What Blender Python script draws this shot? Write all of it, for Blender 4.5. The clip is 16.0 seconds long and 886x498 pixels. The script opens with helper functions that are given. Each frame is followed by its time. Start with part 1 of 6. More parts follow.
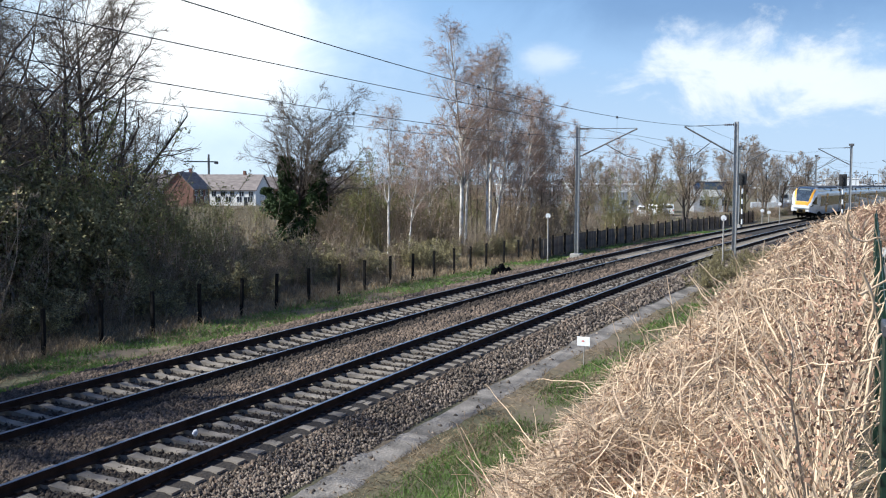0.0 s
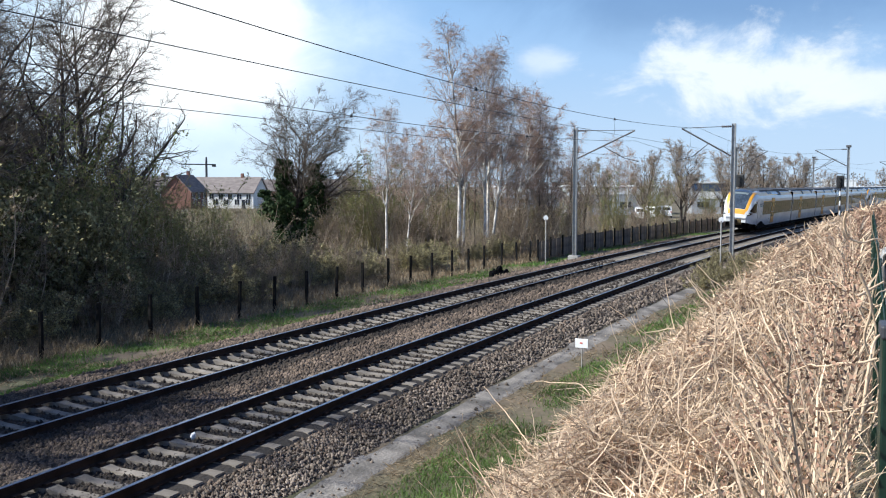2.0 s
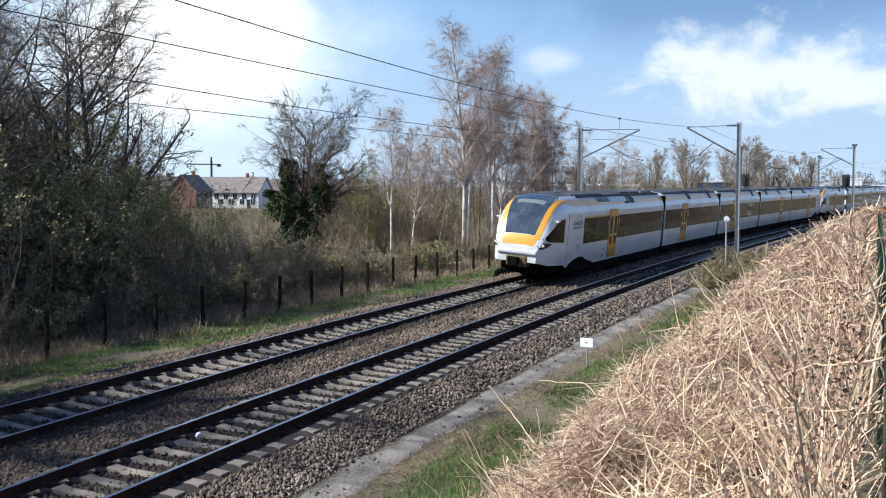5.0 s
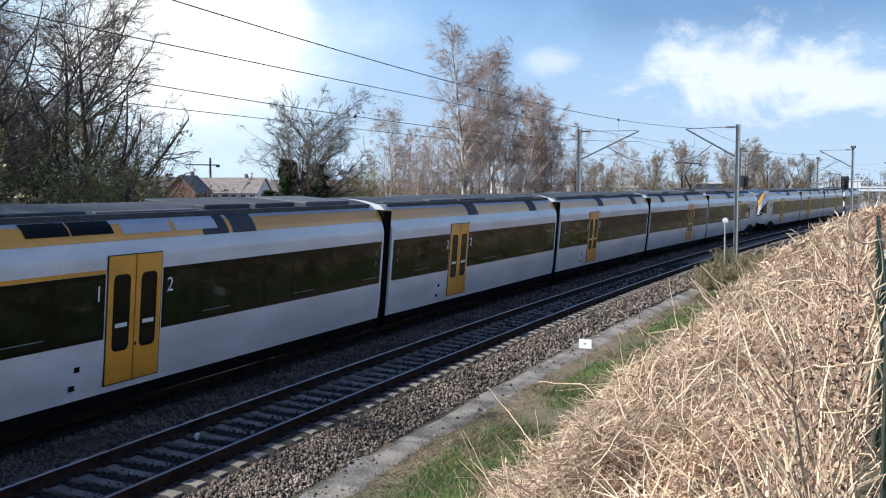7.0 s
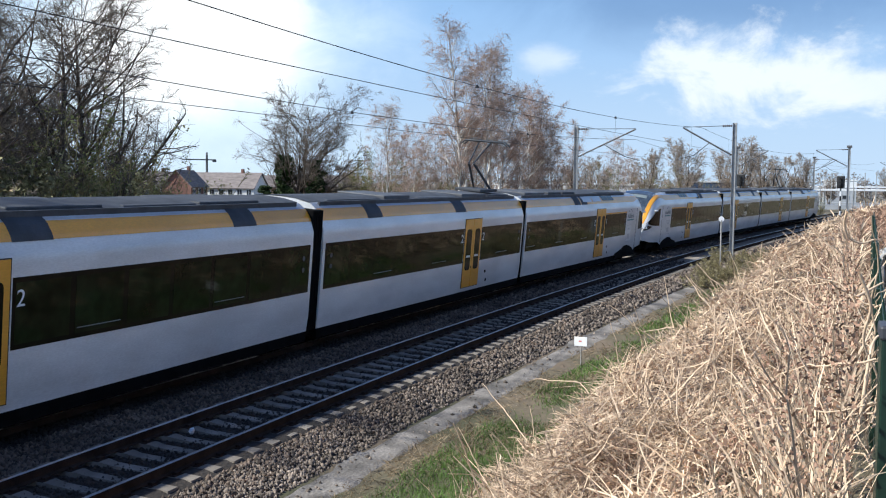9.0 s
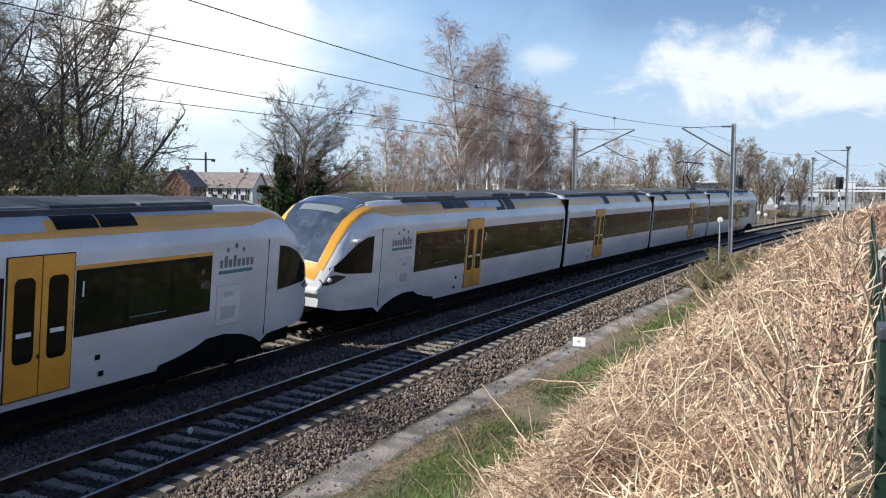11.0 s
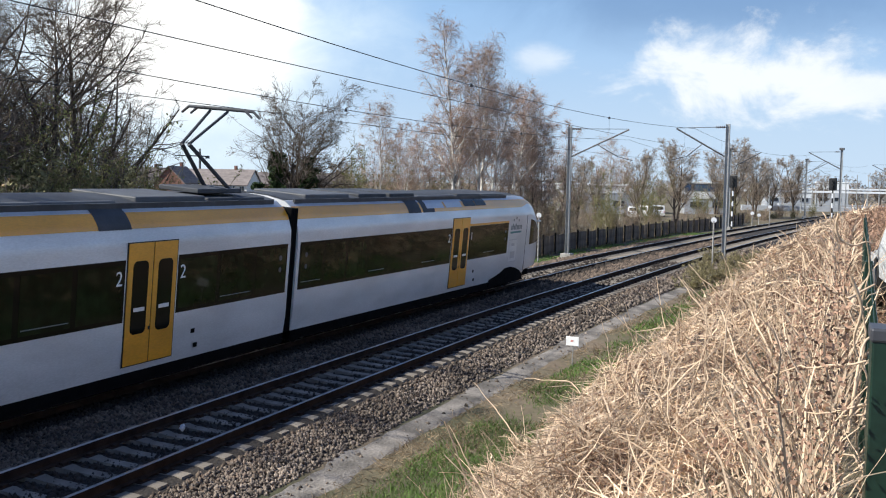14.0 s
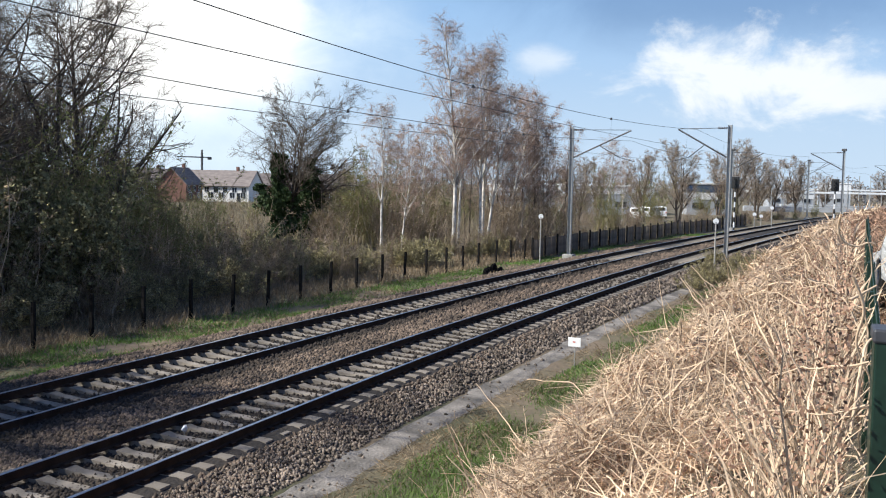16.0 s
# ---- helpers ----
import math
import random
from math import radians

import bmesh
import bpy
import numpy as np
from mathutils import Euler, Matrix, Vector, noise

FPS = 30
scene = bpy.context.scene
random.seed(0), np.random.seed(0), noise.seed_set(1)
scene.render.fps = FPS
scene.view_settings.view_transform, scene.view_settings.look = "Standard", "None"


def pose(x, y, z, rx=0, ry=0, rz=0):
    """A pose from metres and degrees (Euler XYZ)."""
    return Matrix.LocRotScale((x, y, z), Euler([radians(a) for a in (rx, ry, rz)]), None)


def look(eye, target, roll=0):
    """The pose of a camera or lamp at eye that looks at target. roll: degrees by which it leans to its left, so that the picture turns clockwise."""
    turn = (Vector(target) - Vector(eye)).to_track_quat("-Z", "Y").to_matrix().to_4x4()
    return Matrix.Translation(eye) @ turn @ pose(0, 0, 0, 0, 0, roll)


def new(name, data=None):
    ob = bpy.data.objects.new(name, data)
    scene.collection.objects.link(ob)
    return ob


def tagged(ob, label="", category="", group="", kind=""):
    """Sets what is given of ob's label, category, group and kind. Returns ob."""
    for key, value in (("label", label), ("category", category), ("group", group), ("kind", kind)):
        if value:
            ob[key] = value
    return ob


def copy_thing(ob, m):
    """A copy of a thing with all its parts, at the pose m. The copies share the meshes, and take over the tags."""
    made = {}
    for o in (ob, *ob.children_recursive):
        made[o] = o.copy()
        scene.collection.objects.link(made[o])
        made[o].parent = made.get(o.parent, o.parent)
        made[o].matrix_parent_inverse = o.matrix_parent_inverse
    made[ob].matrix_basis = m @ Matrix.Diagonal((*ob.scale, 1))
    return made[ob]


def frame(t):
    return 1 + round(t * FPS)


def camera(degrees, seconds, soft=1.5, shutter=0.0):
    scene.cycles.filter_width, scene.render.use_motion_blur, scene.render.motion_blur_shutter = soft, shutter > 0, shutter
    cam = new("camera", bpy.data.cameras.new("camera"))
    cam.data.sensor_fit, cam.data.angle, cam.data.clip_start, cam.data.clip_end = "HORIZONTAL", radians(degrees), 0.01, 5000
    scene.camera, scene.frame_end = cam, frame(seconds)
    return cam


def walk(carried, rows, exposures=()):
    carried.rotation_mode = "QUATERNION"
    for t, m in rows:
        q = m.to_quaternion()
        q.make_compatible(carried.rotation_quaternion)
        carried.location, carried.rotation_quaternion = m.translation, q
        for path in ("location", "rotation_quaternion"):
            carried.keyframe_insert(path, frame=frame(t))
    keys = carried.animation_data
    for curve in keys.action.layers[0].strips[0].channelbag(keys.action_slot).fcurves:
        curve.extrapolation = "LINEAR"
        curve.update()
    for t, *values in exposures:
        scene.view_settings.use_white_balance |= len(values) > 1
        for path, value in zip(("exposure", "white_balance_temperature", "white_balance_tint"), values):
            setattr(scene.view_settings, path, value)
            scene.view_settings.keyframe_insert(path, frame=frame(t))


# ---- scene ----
EYE = 4.41          # the eye's height over the rails
PATH = [
    (0, pose(0, 0, EYE, 86.138, -0.189, -69.408)),
    (0.5, pose(0, 0, EYE, 86.222, -0.064, -69.504)),
    (1, pose(0, 0, EYE, 86.321, -0.024, -69.542)),
    (1.5, pose(0, 0, EYE, 86.316, -0.053, -69.542)),
    (2, pose(0, 0, EYE, 86.269, -0.074, -69.538)),
    (2.5, pose(0, 0, EYE, 86.261, -0.073, -69.492)),
    (3, pose(0, 0, EYE, 86.294, -0.105, -69.454)),
    (3.5, pose(0, 0, EYE, 86.347, 0.071, -69.404)),
    (4, pose(0, 0, EYE, 86.253, 0.060, -69.285)),
    (6.5, pose(0, 0, EYE, 86.264, -0.044, -69.292)),
    (7, pose(0, 0, EYE, 86.298, -0.088, -69.323)),
    (7.5, pose(0, 0, EYE, 86.144, -0.312, -69.340)),
    (8, pose(0, 0, EYE, 86.167, -0.415, -69.418)),
    (8.5, pose(0, 0, EYE, 86.142, -0.490, -69.513)),
    (9, pose(0, 0, EYE, 86.104, -0.526, -69.514)),
    (11.5, pose(0, 0, EYE, 86.099, -0.683, -69.622)),
    (12, pose(0, 0, EYE, 86.075, -0.728, -69.671)),
    (12.5, pose(0, 0, EYE, 86.070, -0.754, -69.671)),
    (13, pose(0, 0, EYE, 86.030, -0.845, -69.673)),
    (13.5, pose(0, 0, EYE, 86.011, -0.890, -69.716)),
    (14, pose(0, 0, EYE, 86.028, -1.054, -69.898)),
    (14.5, pose(0, 0, EYE, 86.057, -0.937, -69.952)),
    (15, pose(0, 0, EYE, 85.989, -0.967, -69.863)),
    (15.5, pose(0, 0, EYE, 85.968, -1.092, -69.773)),
    (16, pose(0, 0, EYE, 86.086, -1.029, -69.786)),
]

cam = camera(48.0, 16.0, soft=1.1)
# the camera's own white balance turns a little warmer half way
walk(cam, PATH, exposures=[(0, 0.5, 6200, 7), (9.2, 0.5, 6200, 7), (11.3, 0.5, 6550, 8), (16, 0.5, 6550, 8)])

# ---- light ----
SUN_AZ, SUN_EL = radians(-32), radians(42)      # azimuth from +y towards +x
SUN_DIR = Vector((math.sin(SUN_AZ) * math.cos(SUN_EL), math.cos(SUN_AZ) * math.cos(SUN_EL), math.sin(SUN_EL)))
sun = new("sun", bpy.data.lights.new("sun", "SUN"))
sun.data.energy, sun.data.angle, sun.data.color = 5.0, radians(0.6), (1.0, 0.965, 0.89)
sun.matrix_world = look(SUN_DIR * 100, (0, 0, 0))


def build_world():
    w = bpy.data.worlds.new("sky")
    scene.world = w
    w.use_nodes = True
    nt = w.node_tree
    nt.nodes.clear()
    N, L = nt.nodes.new, nt.links.new
    out, bg = N("ShaderNodeOutputWorld"), N("ShaderNodeBackground")
    sky = N("ShaderNodeTexSky")
    sky.sky_type, sky.sun_disc = "NISHITA", False
    sky.sun_elevation, sky.sun_rotation = SUN_EL, SUN_AZ
    sky.air_density, sky.dust_density, sky.ozone_density = 1.0, 0.2, 4.0
    co = N("ShaderNodeTexCoord")

    def math_node(op, a, b=None, clamp=False):
        m = N("ShaderNodeMath")
        m.operation, m.use_clamp = op, clamp
        for i, v in enumerate((a, b)):
            if v is None:
                continue
            if isinstance(v, (int, float)):
                m.inputs[i].default_value = v
            else:
                L(v, m.inputs[i])
        return m.outputs[0]

    sep = N("ShaderNodeSeparateXYZ")
    L(co.outputs["Generated"], sep.inputs[0])
    azimuth = math_node("ARCTAN2", sep.outputs["X"], sep.outputs["Y"])
    height = math_node("ARCSINE", sep.outputs["Z"])

    def noise_at(scale, detail, rough, stretch, shift):
        mp = N("ShaderNodeMapping")
        mp.inputs["Scale"].default_value, mp.inputs["Location"].default_value = stretch, shift
        L(co.outputs["Generated"], mp.inputs[0])
        n = N("ShaderNodeTexNoise")
        n.inputs["Scale"].default_value, n.inputs["Detail"].default_value, n.inputs["Roughness"].default_value = scale, detail, rough
        n.inputs["Distortion"].default_value = 0.4
        L(mp.outputs[0], n.inputs["Vector"])
        return n.outputs["Fac"]

    def ramp(value, lo, hi, to0=0.0, to1=1.0):
        mr = N("ShaderNodeMapRange")
        mr.interpolation_type = "SMOOTHSTEP"
        L(value, mr.inputs[0])
        for k, v in enumerate((lo, hi, to0, to1)):
            mr.inputs[k + 1].default_value = v
        return mr.outputs[0]

    billow = noise_at(9.0, 8, 0.62, (1, 1, 1.8), (0.3, 0.1, 0.4))
    broad = noise_at(2.3, 7, 0.6, (3, 3, 5), (0.35, 0.1, 0.4))

    def cloud_mask(az, el, wide, high, ragged, inner=0.35, grain=None):
        """1 inside an oval of the sky, falling off raggedly; degrees."""
        a = math_node("DIVIDE", math_node("SUBTRACT", azimuth, radians(az)), radians(wide))
        b = math_node("DIVIDE", math_node("SUBTRACT", height, radians(el)), radians(high))
        d = math_node("SQRT", math_node("ADD", math_node("MULTIPLY", a, a), math_node("MULTIPLY", b, b)))
        d = math_node("ADD", d, math_node("MULTIPLY", math_node("SUBTRACT", grain or billow, 0.5), ragged))
        return ramp(d, inner, 1.0, 1.0, 0.0)

    def over(under, fac, colour, most=1.0):
        m = N("ShaderNodeMix")
        m.data_type = "RGBA"
        L(math_node("MULTIPLY", fac, most), m.inputs[0])
        L(under, m.inputs[6])
        m.inputs[7].default_value = (*colour, 1)
        return m.outputs[2]

    tint = N("ShaderNodeMix")
    tint.data_type, tint.blend_type = "RGBA", "MULTIPLY"
    tint.inputs[0].default_value = 1.0
    L(sky.outputs[0], tint.inputs[6])
    tint.inputs[7].default_value = (1.28, 1.36, 1.66, 1)
    c = tint.outputs[2]
    c = over(c, ramp(broad, 0.55, 0.78), (12, 12.6, 13.4), 0.8)                       # scattered cloud overhead
    low = ramp(height, 0.16, 0.42, 1.0, 0.0)
    c = over(c, low, (4.7, 7.5, 11.6), 0.92)                                         # clear blue lower down
    c = over(c, cloud_mask(88, 11.5, 22, 5.2, 0.9, 0.3, broad), (2.6, 4.5, 7.9), 0.85)   # grey-blue cloud base
    c = over(c, ramp(height, -0.01, 0.19, 1.0, 0.0), (7.6, 9.5, 11.8), 0.95)          # pale haze over the land
    c = over(c, cloud_mask(87.2, 5.8, 9.5, 3.0, 3.6, 0.1), (12.4, 12.9, 13.6), 0.92)            # cumulus bank
    c = over(c, cloud_mask(92.5, 5.2, 4.0, 1.6, 2.0), (12.0, 12.6, 13.4), 0.9)
    c = over(c, cloud_mask(75.4, 6.9, 1.9, 1.1, 2.4, 0.0), (10.5, 11.6, 13.2), 0.7)
    c = over(c, cloud_mask(54.0, 7.5, 15.0, 11.0, 0.9, 0.25, broad), (11.5, 13.2, 14.6), 0.95)   # bright veil towards the sun
    c = over(c, cloud_mask(55.5, 8.2, 8.2, 6.0, 0.8, 0.5), (15, 15, 15))
    L(c, bg.inputs[0])
    bg.inputs[1].default_value = 0.057
    L(bg.outputs[0], out.inputs[0])


build_world()

# ---- the line of the tracks ----
GAP = 4.09                     # between the two tracks
CANT = {"far": 0.12, "near": 0.063}


def line_y(x):
    """Centre line of the far track: straight, then a bend, then straight."""
    f = lambda u: 14.36 - 1.0143e-3 * u * u + 2.1644e-6 * u ** 3
    if x < 0:
        return 14.36
    if x > 150:
        return f(150) + (x - 150) * (-2.0286e-3 * 150 + 6.4932e-6 * 150 ** 2)
    return f(x)


LINE_X = np.arange(-900.0, 1700.0, 0.5)
LINE_Y = np.array([line_y(x) for x in LINE_X])
LINE_S = np.concatenate([[0], np.cumsum(np.hypot(np.diff(LINE_X), np.diff(LINE_Y)))])
LINE_S -= np.interp(0, LINE_X, LINE_S)


def on_line(s, off=0.0):
    """Place and heading at the length s along the far track, off metres to its far side."""
    x, y = np.interp(s, LINE_S, LINE_X), np.interp(s, LINE_S, LINE_Y)
    x2, y2 = np.interp(s + 0.5, LINE_S, LINE_X), np.interp(s + 0.5, LINE_S, LINE_Y)
    a = math.atan2(y2 - y, x2 - x)
    return x - math.sin(a) * off, y + math.cos(a) * off, a


def off_of(x, y):
    """How far a place lies beyond the far track's centre line."""
    a = math.atan2(line_y(x + 0.5) - line_y(x - 0.5), 1.0)
    return (y - line_y(x)) * math.cos(a)


# ---- mesh helpers ----
def mesh_of(name, verts, faces, material, smooth=False):
    me = bpy.data.meshes.new(name)
    me.from_pydata([tuple(v) for v in verts], [], faces)
    for m in (material if isinstance(material, (list, tuple)) else [material]):
        me.materials.append(m)
    if smooth:
        me.shade_smooth()
    me.update()
    return me


def fast_mesh(name, verts, quads, material, smooth=False):
    """A mesh from arrays of vertices and of faces with the same number of corners."""
    verts, quads = np.asarray(verts, np.float32), np.asarray(quads, np.int32)
    me = bpy.data.meshes.new(name)
    n, k = quads.shape
    me.vertices.add(len(verts))
    me.vertices.foreach_set("co", verts.ravel())
    me.loops.add(n * k)
    me.loops.foreach_set("vertex_index", quads.ravel())
    me.polygons.add(n)
    me.polygons.foreach_set("loop_start", np.arange(0, n * k, k, dtype=np.int32))
    me.materials.append(material)
    if smooth:
        me.polygons.foreach_set("use_smooth", np.ones(n, bool))
    me.update(calc_edges=True)
    me.validate()
    return me


def part(name, bm, material, parent=None, label="", m=None, smooth=False):
    """Links a bmesh or a mesh as one object under its thing."""
    if isinstance(bm, bmesh.types.BMesh):
        me = bpy.data.meshes.new(name)
        bm.normal_update()
        bm.to_mesh(me)
        bm.free()
        me.materials.append(material)
        if smooth:
            me.shade_smooth()
    else:
        me = bm
    ob = new(name, me)
    ob.parent = parent
    if m is not None:
        ob.matrix_basis = m
    if label:
        ob["label"] = label
    return ob


def thing(name, m, label, category, group="", kind=""):
    ob = new(name)
    ob.matrix_basis = m
    return tagged(ob, label, category, group, kind)


def add_box(bm, x0, x1, y0, y1, z0, z1, bevel=0.0, m=None):
    r = bmesh.ops.create_cube(bm, size=1.0)
    vs = r["verts"]
    for v in vs:
        v.co = Vector(((x0 + x1) / 2 + v.co.x * (x1 - x0), (y0 + y1) / 2 + v.co.y * (y1 - y0), (z0 + z1) / 2 + v.co.z * (z1 - z0)))
    if bevel:
        es = list({e for v in vs for e in v.link_edges})
        r2 = bmesh.ops.bevel(bm, geom=es, offset=bevel, segments=2, affect="EDGES", profile=0.5)
        vs = list({v for v in r2["verts"]} | {v for v in vs if v.is_valid})
    if m is not None:
        for v in vs:
            v.co = m @ v.co
    return bm


def box(x0, x1, y0, y1, z0, z1, bevel=0.0):
    return add_box(bmesh.new(), x0, x1, y0, y1, z0, z1, bevel)


def add_tube(bm, p, q, r0, r1=None, n=8, caps=True):
    p, q = Vector(p), Vector(q)
    d = q - p
    res = bmesh.ops.create_cone(bm, cap_ends=caps, segments=n, radius1=r0, radius2=r0 if r1 is None else r1, depth=d.length)
    m = Matrix.Translation((p + q) / 2) @ d.to_track_quat("Z", "Y").to_matrix().to_4x4()
    for v in res["verts"]:
        v.co = m @ v.co
    return bm


def tube(p, q, r0, r1=None, n=8):
    return add_tube(bmesh.new(), p, q, r0, r1, n)


def tubes(paths, sides=4):
    """Vertices and quads of tapered tubes; paths: (points k x 3, radii k)."""
    V, Q, base = [], [], 0
    for pts, rad in paths:
        pts = np.asarray(pts, float)
        k = len(pts)
        d = np.gradient(pts, axis=0)
        d /= np.linalg.norm(d, axis=1)[:, None] + 1e-9
        ref = np.where(np.abs(d[:, 2:3]) > 0.9, [[1.0, 0, 0]], [[0, 0, 1.0]])
        u = np.cross(d, ref)
        u /= np.linalg.norm(u, axis=1)[:, None] + 1e-9
        w = np.cross(d, u)
        a = np.arange(sides) * 2 * math.pi / sides
        ring = pts[:, None] + np.asarray(rad)[:, None, None] * (np.cos(a)[None, :, None] * u[:, None] + np.sin(a)[None, :, None] * w[:, None])
        V.append(ring.reshape(-1, 3))
        i = np.arange(k - 1)[:, None] * sides
        j = np.arange(sides)[None]
        j2 = (j + 1) % sides
        q = np.stack([i + j, i + j2, i + sides + j2, i + sides + j], -1).reshape(-1, 4)
        Q.append(q + base)
        base += k * sides
    return np.concatenate(V), np.concatenate(Q)


# ---- materials ----
def material(name, color, rough=0.7, metal=0.0, var=0.25, scale=3.0, fine=40.0, bump=0.2, dist=0.01, color2=None, coords="Object",
             island=0.0, spec=0.5, ior=1.5, ob_random=0.0, trans=0.0, stretch=(1, 1, 1), coat=0.0):
    """Base colour broken up at two scales, with grain and relief."""
    m = bpy.data.materials.new(name)
    m.use_nodes = True
    nt = m.node_tree
    N, L = nt.nodes.new, nt.links.new
    bs = nt.nodes["Principled BSDF"]
    bs.inputs["Metallic"].default_value = metal
    bs.inputs["Specular IOR Level"].default_value = spec
    bs.inputs["IOR"].default_value = ior
    bs.inputs["Coat Weight"].default_value, bs.inputs["Coat Roughness"].default_value = coat, 0.06
    co = N("ShaderNodeTexCoord")
    mp = N("ShaderNodeMapping")
    mp.inputs["Scale"].default_value = stretch
    L(co.outputs[coords], mp.inputs[0])
    big, small = N("ShaderNodeTexNoise"), N("ShaderNodeTexNoise")
    for n, s, d in ((big, scale, 5), (small, fine, 3)):
        n.inputs["Scale"].default_value, n.inputs["Detail"].default_value = s, d
        L(mp.outputs[0], n.inputs["Vector"])
    dark = tuple(c * (1 - var) for c in color) if color2 is None else color2
    lite = tuple(min(1, c * (1 + var)) for c in color) if color2 is None else color
    mix = N("ShaderNodeMix")
    mix.data_type = "RGBA"
    ramp = N("ShaderNodeMapRange")
    ramp.inputs[1].default_value, ramp.inputs[2].default_value = 0.35, 0.65
    L(big.outputs["Fac"], ramp.inputs[0])
    L(ramp.outputs[0], mix.inputs[0])
    mix.inputs[6].default_value, mix.inputs[7].default_value = (*dark, 1), (*lite, 1)
    hsv = N("ShaderNodeHueSaturation")
    L(mix.outputs[2], hsv.inputs["Color"])
    val = N("ShaderNodeMapRange")
    L(small.outputs["Fac"], val.inputs[0])
    val.inputs[1].default_value, val.inputs[2].default_value = 0.3, 0.7
    val.inputs[3].default_value, val.inputs[4].default_value = 1 - var * 0.6, 1 + var * 0.6
    v = val.outputs[0]
    for amount, node, sock in ((island, "ShaderNodeNewGeometry", "Random Per Island"), (ob_random, "ShaderNodeObjectInfo", "Random")):
        if amount:
            g = N(node)
            r = N("ShaderNodeMapRange")
            L(g.outputs[sock], r.inputs[0])
            r.inputs[3].default_value, r.inputs[4].default_value = 1 - amount, 1 + amount
            mu = N("ShaderNodeMath")
            mu.operation = "MULTIPLY"
            L(v, mu.inputs[0])
            L(r.outputs[0], mu.inputs[1])
            v = mu.outputs[0]
    L(v, hsv.inputs["Value"])
    L(hsv.outputs[0], bs.inputs["Base Color"])
    rr = N("ShaderNodeMapRange")
    L(small.outputs["Fac"], rr.inputs[0])
    rr.inputs[3].default_value, rr.inputs[4].default_value = max(0.02, rough - min(.12, rough * .5)), min(1, rough + min(.12, rough * .5))
    L(rr.outputs[0], bs.inputs["Roughness"])
    if bump:
        b = N("ShaderNodeBump")
        b.inputs["Strength"].default_value, b.inputs["Distance"].default_value = bump, dist
        L(small.outputs["Fac"], b.inputs["Height"])
        L(b.outputs[0], bs.inputs["Normal"])
    if trans:
        tr = N("ShaderNodeBsdfTranslucent")
        L(hsv.outputs[0], tr.inputs[0])
        ms = N("ShaderNodeMixShader")
        ms.inputs[0].default_value = trans
        L(bs.outputs[0], ms.inputs[1])
        L(tr.outputs[0], ms.inputs[2])
        L(ms.outputs[0], nt.nodes["Material Output"].inputs[0])
    return m


# brown taken down so it holds the shade between stones and beside the train
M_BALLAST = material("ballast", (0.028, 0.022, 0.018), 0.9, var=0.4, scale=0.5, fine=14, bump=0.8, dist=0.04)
M_STONE = material("ballast_stone", (0.115, 0.084, 0.063), 0.9, var=0.35, scale=0.6, fine=30, island=0.7, bump=0.3)
M_STONE_PALE = material("clean_stone", (0.165, 0.132, 0.105), 0.9, var=0.35, scale=0.8, fine=30, island=0.8, bump=0.3)
# oil stain, plus the train's shadow worked into the colour
M_STONE_DARK = material("stained_shaded_stone", (0.034, 0.025, 0.019), 0.9, var=0.3, scale=0.6, fine=30, island=0.5, bump=0.3)
M_CONCRETE = material("sleeper_concrete", (0.235, 0.203, 0.17), 0.85, var=0.22, scale=2.5, fine=60, ob_random=0.18, bump=0.3)
M_RUST = material("rail_rust", (0.036, 0.022, 0.016), 0.85, spec=0.15, var=0.35, scale=3, fine=50, bump=0.2)
M_RAILHEAD = material("rail_head", (0.58, 0.58, 0.59), 0.32, metal=1.0, var=0.12, scale=2, fine=30, bump=0.05)
M_SOIL = material("ground", (0.085, 0.082, 0.042), 0.95, var=0.3, scale=0.35, fine=6, bump=0.8, dist=0.05, color2=(0.165, 0.125, 0.085))
M_PATH = material("path_concrete", (0.20, 0.18, 0.16), 0.95, var=0.45, scale=1.3, fine=18, bump=0.8, dist=0.03)
# litter coloured dark so gaps in the dry grass read as shade
M_BANK = material("shaded_bank_litter", (0.085, 0.055, 0.034), 0.95, var=0.35, scale=0.8, fine=12, bump=0.9, dist=0.06)
M_STEEL = material("galvanised_steel", (0.42, 0.42, 0.41), 0.5, metal=0.5, var=0.15, scale=4, fine=40, bump=0.05)
M_STEEL_DARK = material("weathered_steel", (0.10, 0.10, 0.105), 0.6, metal=0.4, var=0.25, scale=4, fine=40, bump=0.05)
M_WIRE = material("wire", (0.05, 0.05, 0.055), 0.5, metal=0.6, var=0.1, scale=4, fine=40, bump=0.0)


# ---- ground, tracks ----
FOOT, CREST = -8.6, -13.9      # foot and crest of the near bank, off the far track


def ground_z(x, off):
    """Height of the ground across the line: far land, far verge, ballast bed, cess, near bank."""
    n = noise.noise(Vector((x * 0.22, off * 0.22, 3.1))) * 0.12 + noise.noise(Vector((x * 0.9, off * 0.9, 1.7))) * 0.04
    pts = [(-1500, 2.9), (-17, 2.9), (CREST - 0.3, 2.85), (CREST + 0.9, 2.55), (-10.9, 0.35), (-9.7, -0.45), (FOOT, -0.74), (-7.05, -0.72), (-6.35, -0.66), (-5.45, -0.30),
           (-5.2, -0.245), (1.25, -0.245), (2.1, -0.28), (3.2, -0.46), (4.4, -0.72), (6.5, -0.85), (40, -1.2), (1500, -1.2)]
    z = float(np.interp(off, [p[0] for p in pts], [p[1] for p in pts]))
    if off < FOOT:
        n *= 2.2
    if -7.1 < off < 3.4:
        n *= 0.12
    return z + n


